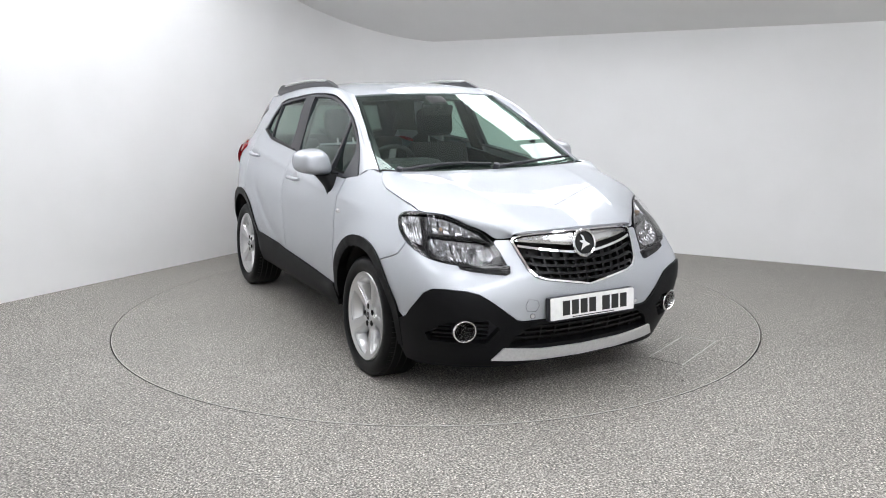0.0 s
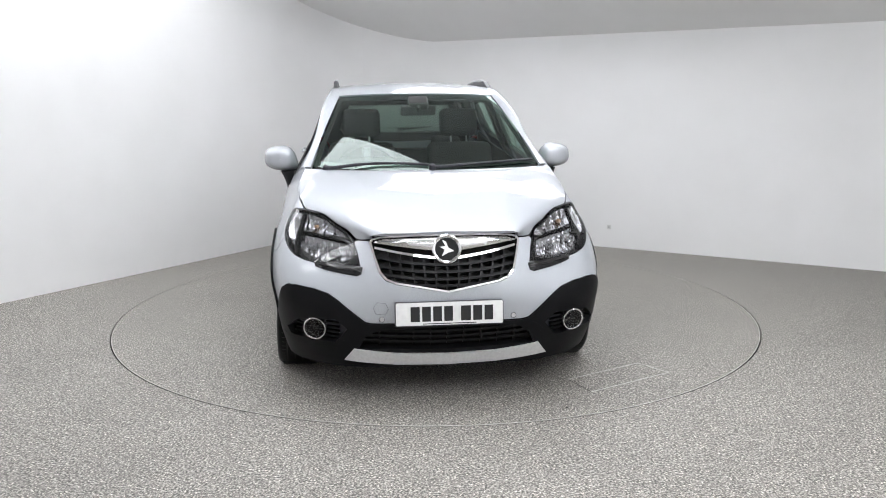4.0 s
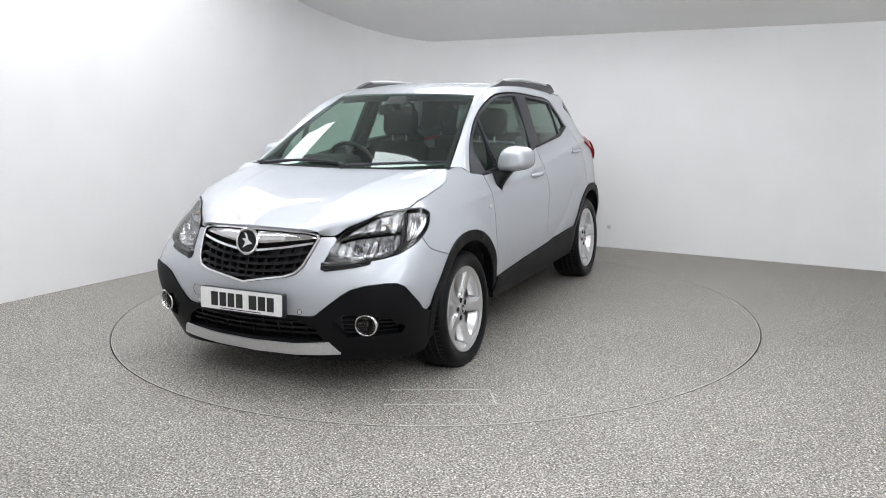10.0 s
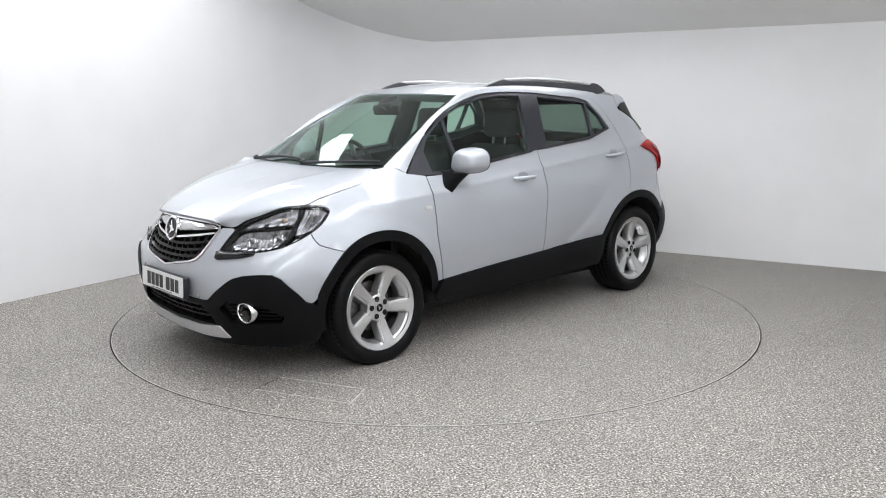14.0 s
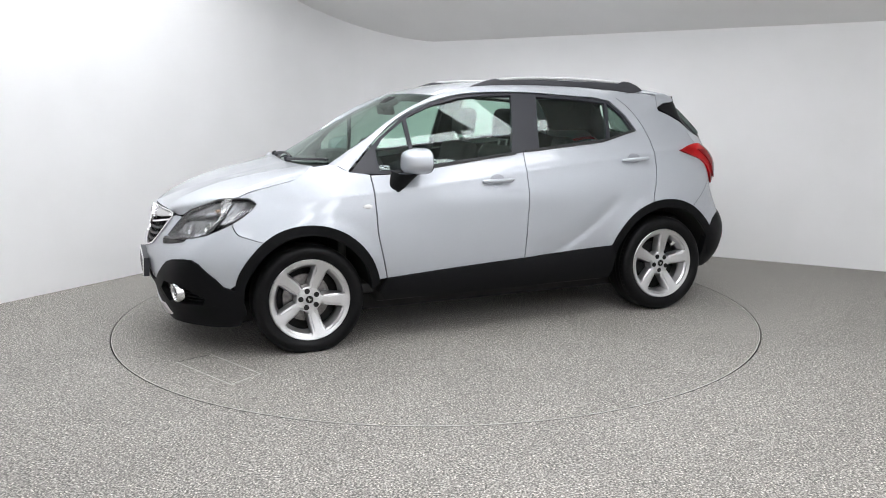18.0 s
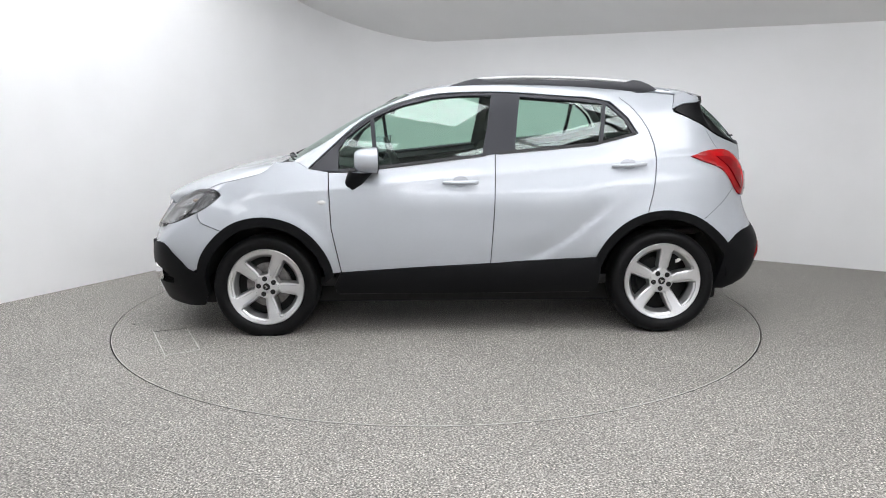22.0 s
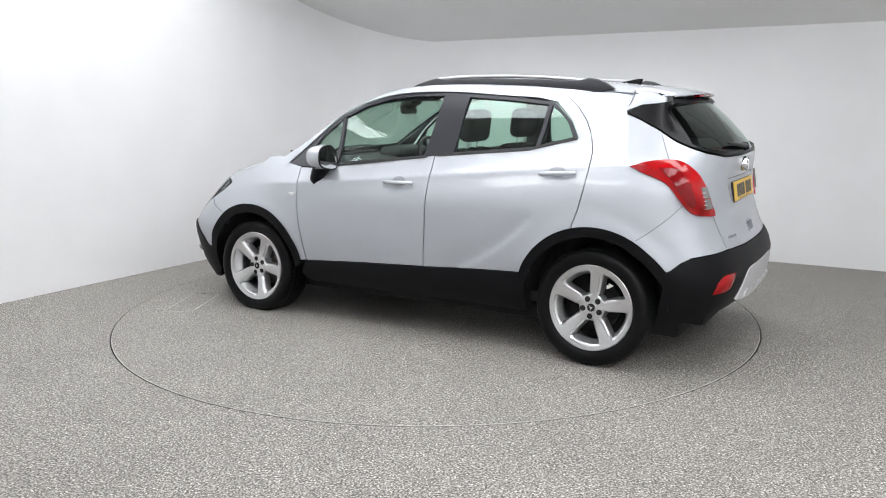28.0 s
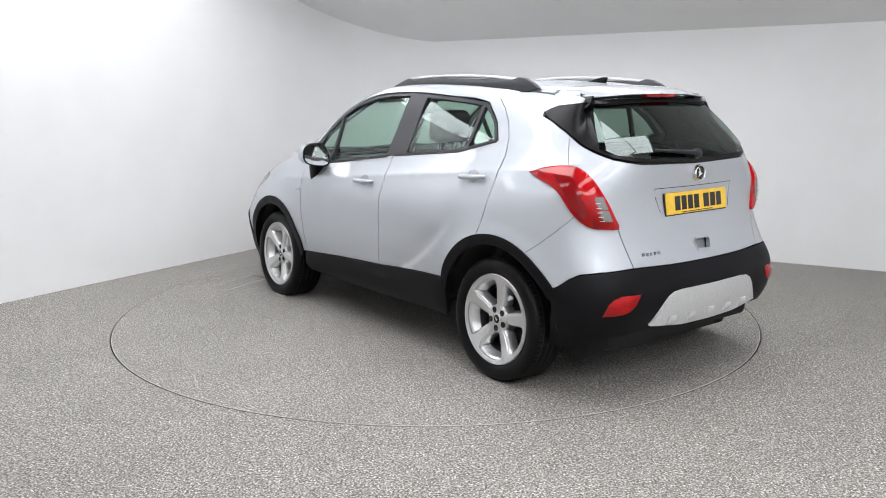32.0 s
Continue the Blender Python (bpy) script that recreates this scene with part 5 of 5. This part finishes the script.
def mirror(car, flip):
    """A body-coloured door mirror on a black foot."""
    pts, faces, nu, nv = [], [], 28, 18
    for j in range(nv + 1):
        b = math.pi / 2 * j / nv
        for i in range(nu):
            a = 2 * math.pi * i / nu
            ca, sa = math.cos(a), math.sin(a)
            e = 0.68
            y = 0.104 * math.copysign(abs(ca) ** e, ca) * math.cos(b) ** 0.42
            z = 0.080 * math.copysign(abs(sa) ** e, sa) * math.cos(b) ** 0.42
            x = 0.140 * math.sin(b) ** 0.9
            y = y * (1.0 - 3.6 * z) if y < 0 else y
            z = z * (1.0 - 2.0 * y) if z < 0 else z * (1.0 - 0.6 * y) - 0.03 * (y + 0.02)
            pts.append((0.550 + x - 0.25 * max(y, 0) * 0.6, 0.910 + y - 0.05 * x, 1.130 + z))
    for j in range(nv):
        for i in range(nu):
            k = (i + 1) % nu
            faces.append((j * nu + i, j * nu + k, j * nu + nu + k, j * nu + nu + i))
    m = part("door_mirror", sided((pts, faces), flip), PAINT, car, "silver door mirror on a black foot", smooth=60)
    rim = [pts[i] for i in range(nu)]
    mid = tuple(sum(c) / nu for c in zip(*rim))
    ring = [tuple(mid[k] + (q[k] - mid[k]) * f + (-0.006 if k == 0 else 0) for k in range(3)) for f in (1.0, 0.90) for q in rim]
    fr = [(i, (i + 1) % nu, nu + (i + 1) % nu, nu + i) for i in range(nu)]
    part("mirror_frame", sided(join((rim + ring[:nu], [(i, nu + i, nu + (i + 1) % nu, (i + 1) % nu) for i in range(nu)]), (ring, fr)), flip), BLACK, m)
    part("mirror_glass", sided(([tuple(q) for q in ring[nu:]], [tuple(range(nu))]), flip), MIRROR, m, "mirror glass", smooth=0)
    foot = lofted([[(0.73, 0.79, 1.070), (0.60, 0.79, 1.066), (0.58, 0.89, 1.052), (0.69, 0.885, 1.054), (0.73, 0.79, 1.070)],
                   [(0.760, 0.79, 1.00), (0.655, 0.79, 1.0), (0.640, 0.858, 0.99), (0.735, 0.858, 0.99), (0.760, 0.79, 1.00)],
                   [(0.765, 0.79, 0.952), (0.685, 0.79, 0.952), (0.675, 0.850, 0.942), (0.745, 0.850, 0.942), (0.765, 0.79, 0.952)]], 25, 10)
    part("mirror_foot", sided(sheet(foot, 0.004, (0, 1, 0)), flip), BLACK, m, "black mirror foot")


def roof_rail(car, flip):
    """A raised rail: black foot mouldings and web with a silver bar on top."""
    low = [(0.150, 1.560), (-0.10, 1.575), (-0.45, 1.582), (-0.80, 1.570), (-1.05, 1.545), (-1.16, 1.527), (-1.275, 1.555)]
    top = [(-1.225, 1.588), (-1.165, 1.612), (-1.115, 1.619), (-1.06, 1.604), (-0.80, 1.616), (-0.45, 1.628), (-0.16, 1.624), (-0.085, 1.634), (-0.03, 1.622), (0.06, 1.596)]
    outline = low + top
    r = part("roof_rail", moved(plate(outline, -0.016, 0.016, 0.006), Matrix.Translation((0, -0.545 if flip else 0.545, 0))), RAIL, car, "dark grey roof rail with a silver bar", smooth=45)
    line = [(-0.10, 1.632), (-0.30, 1.642), (-0.50, 1.643), (-0.75, 1.635), (-0.95, 1.622), (-1.09, 1.607)]
    part("rail_bar", tube([(x, -0.545 if flip else 0.545, z - 0.004) for x, z in smooth_line(line, 14)], 0.011, 10), SATIN, r, "satin silver rail bar")


def tail_lamp(car, flip):
    outline = smooth_line(TAIL + TAIL[:1], 44)[:-1]
    t = part("tail_lamp", sided(panel(outline, 0.014, 0.05, 0.035, bulge=0.022), flip), RED, car, "wrap-around red tail lamp with a clear corner")
    clear = [(1.908, 1.028), (1.955, 1.030), (1.982, 0.975), (2.008, 0.908), (1.962, 0.908), (1.930, 0.945), (1.915, 0.985)]
    c = part("clear_lens", sided(panel(clear, 0.031, 0.012, 0.02, bulge=0.003), flip), CLEAR, t, "clear ribbed reversing lens")
    for k in range(5):
        z = 0.912 + 0.022 * k
        part("lens_rib", sided(strip([(1.936 - 0.006 * k, z), (1.952 - 0.006 * k, z), (1.962 - 0.006 * k, z)], 0.003, 0.035, 0.004, step=0.02), flip), SATIN, t)
    part("lens_bar", sided(strip([(1.920, 0.968), (1.96, 0.968), (1.984, 0.966)], 0.004, 0.035, 0.006, step=0.02), flip), RED, t)
    inner = [(1.62, 1.120), (1.75, 1.112), (1.84, 1.04), (1.87, 0.95), (1.85, 0.925), (1.78, 0.985), (1.71, 1.06)]
    part("lamp_pattern", sided(panel(inner, 0.034, 0.008, 0.03, bulge=0.004), flip), RED_DEEP, t, "darker red reflector field")


TAIL = [(1.442, 1.132), (1.55, 1.158), (1.68, 1.168), (1.80, 1.155), (1.88, 1.118), (1.95, 1.055), (2.01, 0.97), (2.04, 0.91), (2.055, 0.873), (1.98, 0.868), (1.90, 0.876), (1.83, 0.91), (1.76, 0.972), (1.70, 1.03), (1.63, 1.068), (1.54, 1.095)]


def trim(car):
    """Small fittings of the skin."""
    for flip in (False, True):
        headlamp(car, flip)
        fog_lamp(car, flip)
        mirror(car, flip)
        roof_rail(car, flip)
        tail_lamp(car, flip)
        oval = [(-0.905 + 0.030 * math.cos(a), 0.865 + 0.013 * math.sin(a)) for a in np.linspace(0, 2 * math.pi, 18, endpoint=False)]
        part("side_repeater", sided(panel(oval, 0.003, 0.006, 0.012, bulge=0.004), flip), REPEATER, car, "small clear oval side indicator")
        part("rear_reflector", sided(panel([(1.897, 0.464), (1.918, 0.520), (1.945, 0.545), (1.985, 0.558), (2.090, 0.558), (2.066, 0.508), (2.035, 0.482), (1.995, 0.469)], 0.022, 0.01, 0.02, bulge=0.006), flip), RED, car, "red bumper reflector")
        part("panel_seam", sided(strip([(1.80, 0.935), (1.70, 0.865), (1.60, 0.795), (1.525, 0.742)], 0.0025, 0.0006, 0.003), flip), SEAL, car)
        part("parking_sensor", sided(faced(lathe([(0.001, 0.003), (0.010, 0.003), (0.012, 0.0)], 16), on_skin(-2.425, 0.449, 0.0), (1, 0.1, 0)), flip), SATIN, car)
        part("tow_cover_seam", sided(panel([(-2.458, 0.500), (-2.445, 0.531), (-2.40, 0.536), (-2.384, 0.505), (-2.396, 0.476), (-2.440, 0.472)], 0.0006, 0.004, 0.02, [shrunk([(-2.458, 0.500), (-2.445, 0.531), (-2.40, 0.536), (-2.384, 0.505), (-2.396, 0.476), (-2.440, 0.472)], 0.0013)]), flip), LAMP_GREY, car, "fine seam round a small cover") if flip else None
        part("sensor_ring", sided(faced(lathe([(0.012, 0.002), (0.014, 0.002), (0.014, 0.0)], 16), on_skin(-2.425, 0.449, 0.0), (1, 0.1, 0)), flip), LAMP_GREY, car)
        liner = [(-0.85, 0.40), (-0.85, 1.03), (-0.58, 1.045), (0.14, 1.13), (0.83, 1.19), (1.12, 1.25), (1.30, 1.20), (1.45, 1.0), (1.45, 0.84), (1.28, 0.84), (1.0, 0.74), (0.80, 0.55), (0.80, 0.45)]
        part("door_card", sided(panel(liner, -0.065, 0.01, 0.09), flip), DASH, car, "charcoal inner door trim")
        post = [(1.16, 1.25), (1.20, 1.30), (1.10, 1.45), (1.05, 1.51), (1.36, 1.51), (1.38, 1.42), (1.52, 1.33), (1.70, 1.25)]
        part("pillar_trim", sided(panel(post, -0.035, 0.008, 0.06), flip), LINER, car, "pale grey inner pillar trim")
        part("door_pillar_trim", sided(panel([(0.14, 1.13), (0.30, 1.15), (0.34, 1.52), (0.20, 1.53)], -0.05, 0.008, 0.06), flip), LINER, car, "pale grey inner pillar trim")
    grille(car)
    number_plate(car, "front_number_plate", (2.182, 0, 0.485), pose(0, 0, 0, 0, 0, -90) @ pose(0, 0, 0, 3), WHITE, "white number plate with black bars")
    number_plate(car, "rear_number_plate", (-1.899, 0, 0.968), pose(0, 0, 0, 0, 0, 90) @ pose(0, 0, 0, 8), YELLOW, "yellow number plate with black bars")
    emblem(car, Vector((-1.905, 0, 1.115)), Vector((-1, 0, 0.05)), 0.043)
    # lower intake
    for z in (0.315, 0.345, 0.375):
        line = [(FRONT + y, z + 0.12 * y * y) for y in np.linspace(-0.41, 0.41, 11)]
        part("intake_slat", strip(line, 0.010, -0.012, 0.02), GRILLE, car)
    for k in range(-4, 5):
        part("intake_post", strip([(FRONT + k * 0.085, 0.295), (FRONT + k * 0.085, 0.345), (FRONT + k * 0.085, 0.40)], 0.008, -0.016, 0.02), GRILLE, car)
    # tailgate handle, dark lines that paint the shade of creases, and name bars
    part("crease_shade", strip([(REAR + y, 1.048 + 0.02 * y * y) for y in np.linspace(-0.33, 0.33, 11)], 0.0035, 0.0008, 0.004), SEAL, car, "thin dark line for the shade in the crease over the number plate")
    for sgn in (1, -1):
        part("crease_shade", strip([(REAR - sgn * 0.33, 1.045), (REAR - sgn * 0.31, 0.98), (REAR - sgn * 0.29, 0.92)], 0.0025, 0.0008, 0.004), SEAL, car)
    grip = [(REAR - 0.052, 0.722), (REAR + 0.052, 0.722), (REAR + 0.066, 0.766), (REAR + 0.060, 0.776), (REAR - 0.060, 0.776), (REAR - 0.066, 0.766)]
    h = part("tailgate_handle", panel(shrunk(grip, -0.010), 0.005, 0.006, 0.02, [shrunk(grip, 0.002)]), PAINT, car, "silver lip of the tailgate grip")
    part("grip_recess", panel(shrunk(grip, -0.004), -0.030, 0.003, 0.02), HOLLOW_SHADE, h, "hollow of the grip")
    for i, w in enumerate((0.024, 0.022, 0.020, 0.020, 0.022)):
        s = REAR - 0.47 + i * 0.026
        part("name_bar", panel([(s, 0.729), (s + w - 0.006, 0.729), (s + w - 0.003, 0.743), (s + 0.003, 0.743)], 0.003, 0.004, 0.012), LAMP_GREY, car, "small chrome bar of the name lettering")
    fin = [(-1.08, 1.590), (-1.245, 1.575), (-1.262, 1.619), (-1.24, 1.622), (-1.16, 1.607)]
    part("antenna_fin", plate(fin, -0.014, 0.014, 0.006), BLACK, car, "black shark-fin aerial")
    # cowl and wipers
    rows = [[(1.245, 0, 1.080), (1.225, 0.40, 1.082), (1.15, 0.66, 1.090)], [(1.19, 0, 1.098), (1.17, 0.36, 1.102), (1.085, 0.66, 1.116)]]
    part("cowl", whole(sheet(lofted(rows, 16, 4), 0.01)), BLACK, car, "black scuttle panel")
    for a, b, c in (((1.215, 0.02, 1.108), (1.175, 0.34, 1.128), (1.090, 0.64, 1.140)), ((1.185, -0.60, 1.108), (1.165, -0.30, 1.132), (1.185, 0.0, 1.122))):
        w = part("wiper", tube(smooth_line([a, b, c], 12), [0.010] * 4 + [0.008] * 8, 8), TRIM, car, "black windscreen wiper")
        part("wiper_hub", faced(lathe([(0.001, 0.02), (0.016, 0.018), (0.020, 0.0), (0.020, -0.02)], 16), a, (0.4, 0, 1)), TRIM, w)
    w = part("rear_wiper", tube([(-1.905, 0.02, 1.222), (-1.90, 0.12, 1.228), (-1.885, 0.24, 1.238), (-1.87, 0.33, 1.246)], [0.020, 0.016, 0.013, 0.008], 10, 0.7), TRIM, car, "black rear wiper")
    part("wiper_hub", faced(lathe([(0.001, 0.03), (0.022, 0.026), (0.028, 0.0)], 18), (-1.895, 0.02, 1.215), (-1, 0, 0.3)), TRIM, w)


def cushion(x0, x1, y0, y1, z0, z1, r=0.05):
    return box(x0, x1, y0, y1, z0, z1, r, 4)


def seat(car, x, y):
    s = new("front_seat")
    s.parent = car
    s["label"] = "charcoal cloth front seat with headrest"
    s.matrix_basis = pose(x, y, 0.36)
    part("seat_base", box(-0.24, 0.24, -0.19, 0.19, -0.05, 0.10, 0.02), DASH, s)
    part("cushion", cushion(-0.27, 0.27, -0.25, 0.25, 0.08, 0.24, 0.06), CLOTH, s)
    part("backrest", moved(cushion(-0.07, 0.07, -0.25, 0.25, 0.0, 0.66, 0.06), pose(-0.22, 0, 0.18, 0, -14, 0)), CLOTH, s)
    for k in (-0.06, 0.06):
        part("headrest_post", tube([(-0.375, k, 0.80), (-0.395, k, 0.90)], 0.007, 8), SATIN, s)
    part("headrest", moved(cushion(-0.055, 0.055, -0.145, 0.145, 0.0, 0.21, 0.05), pose(-0.395, 0, 0.865, 0, -8, 0)), CLOTH, s)


def cabin(car):
    """Seats, dashboard and wheel, right-hand drive."""
    part("cabin_floor", box(-1.55, 1.0, -0.72, 0.72, 0.29, 0.36, 0.02), DASH, car)
    part("bulkhead", box(1.0, 1.06, -0.70, 0.70, 0.34, 1.04, 0.02), DASH, car)
    rows = [[(1.14, 0, 1.066), (1.12, 0.35, 1.068), (1.04, 0.62, 1.085)], [(0.88, 0, 1.075), (0.87, 0.35, 1.080), (0.83, 0.66, 1.085)], [(0.70, 0, 1.040), (0.68, 0.35, 1.060), (0.66, 0.72, 1.055)], [(0.62, 0, 0.93), (0.60, 0.35, 0.95), (0.58, 0.74, 0.95)], [(0.68, 0, 0.60), (0.66, 0.35, 0.66), (0.64, 0.74, 0.70)]]
    d = part("dashboard", whole(sheet(lofted(rows, 24, 28), 0.02, (-0.3, 0, 1))), DASH, car, "black moulded dashboard")
    part("instrument_hood", moved(cushion(-0.12, 0.12, -0.19, 0.19, -0.05, 0.05, 0.045), pose(0.78, -0.35, 1.09)), DASH, d)
    part("centre_console", cushion(-0.10, 0.75, -0.11, 0.11, 0.34, 0.62, 0.04), DASH, car)
    col = part("steering_column", tube([(0.74, -0.35, 0.94), (0.52, -0.35, 1.02)], 0.04, 14), DASH, car)
    pts, faces = [], []
    for i in range(40):
        a = 2 * math.pi * i / 40
        for k in range(10):
            b = 2 * math.pi * k / 10
            r = 0.185 + 0.015 * math.cos(b)
            pts.append((r * math.cos(a), 0.015 * math.sin(b), r * math.sin(a)))
    for i in range(40):
        for k in range(10):
            j, w = (i + 1) % 40, (k + 1) % 10
            faces.append((i * 10 + k, i * 10 + w, j * 10 + w, j * 10 + k))
    sw = part("steering_wheel", faced((pts, faces), (0.49, -0.35, 1.035), (-1, 0, 0.42)), DASH, car, "black leather steering wheel")
    part("wheel_boss", faced(lathe([(0.001, 0.03), (0.05, 0.028), (0.075, 0.012), (0.08, -0.03), (0.001, -0.03)], 28), (0.49, -0.35, 1.035), (-1, 0, 0.42)), DASH, sw)
    for a in (0, 180, 270):
        bar = box(0.06, 0.18, -0.008, 0.008, -0.022, 0.022, 0.006)
        part("wheel_spoke", faced(moved(bar, pose(0, 0, 0, 0, a, 0)), (0.49, -0.35, 1.035), (-1, 0, 0.42)), SATIN, sw)
    for y in (0.37, -0.37):
        seat(car, 0.14, y)
    b = part("rear_bench", cushion(-0.98, -0.48, -0.62, 0.62, 0.36, 0.62, 0.07), CLOTH, car, "charcoal cloth rear bench")
    part("bench_back", moved(cushion(-0.07, 0.07, -0.62, 0.62, 0.0, 0.56, 0.06), pose(-0.98, 0, 0.54, 0, -18, 0)), CLOTH, b)
    for y in (-0.38, 0.38):
        part("headrest", moved(cushion(-0.05, 0.05, -0.13, 0.13, 0.0, 0.15, 0.045), pose(-1.155, y, 1.04, 0, -10, 0)), CLOTH, b)
    part("parcel_shelf", box(-1.80, -1.22, -0.55, 0.55, 1.03, 1.05, 0.006), DASH, car)
    part("boot_floor", box(-1.85, -1.2, -0.6, 0.6, 0.60, 0.64, 0.01), DASH, car)
    m = part("rear_view_mirror", moved(cushion(-0.015, 0.015, -0.12, 0.12, -0.035, 0.035, 0.014), pose(0.50, 0, 1.43, 0, 12, 8)), DASH, car, "black cabin mirror")
    part("mirror_stalk", tube([(0.51, 0, 1.43), (0.56, 0, 1.455)], 0.012, 8), DASH, m)
    part("sensor_pod", moved(cushion(-0.05, 0.06, -0.07, 0.07, -0.03, 0.03, 0.02), pose(0.47, 0, 1.478, 0, 28, 0)), DASH, car, "black sensor housing behind the windscreen")
    for y in (0.35, -0.35):
        part("sun_visor", moved(cushion(-0.09, 0.07, -0.2, 0.2, -0.009, 0.009, 0.008), pose(0.30, y, 1.505, 0, 6, 0)), LINER, car, "folded pale sun visor")


# ---- build ----
build_room()
build_lights()
wall_socket()
TURNTABLE = turntable()
CAR = build_car()


def motions():
    """The turntable turns evenly, and the car stands on it."""
    rate, first = -5.314, -62.75
    table_rows, car_rows = [], []
    for t in range(33):
        turn = pose(0, 0, 0, 0, 0, first + rate * t)
        table_rows.append((float(t), turn))
        car_rows.append((float(t), turn @ pose(OFFSET[0], OFFSET[1], 0)))
    walk(TURNTABLE, table_rows)
    walk(CAR, car_rows)


motions()
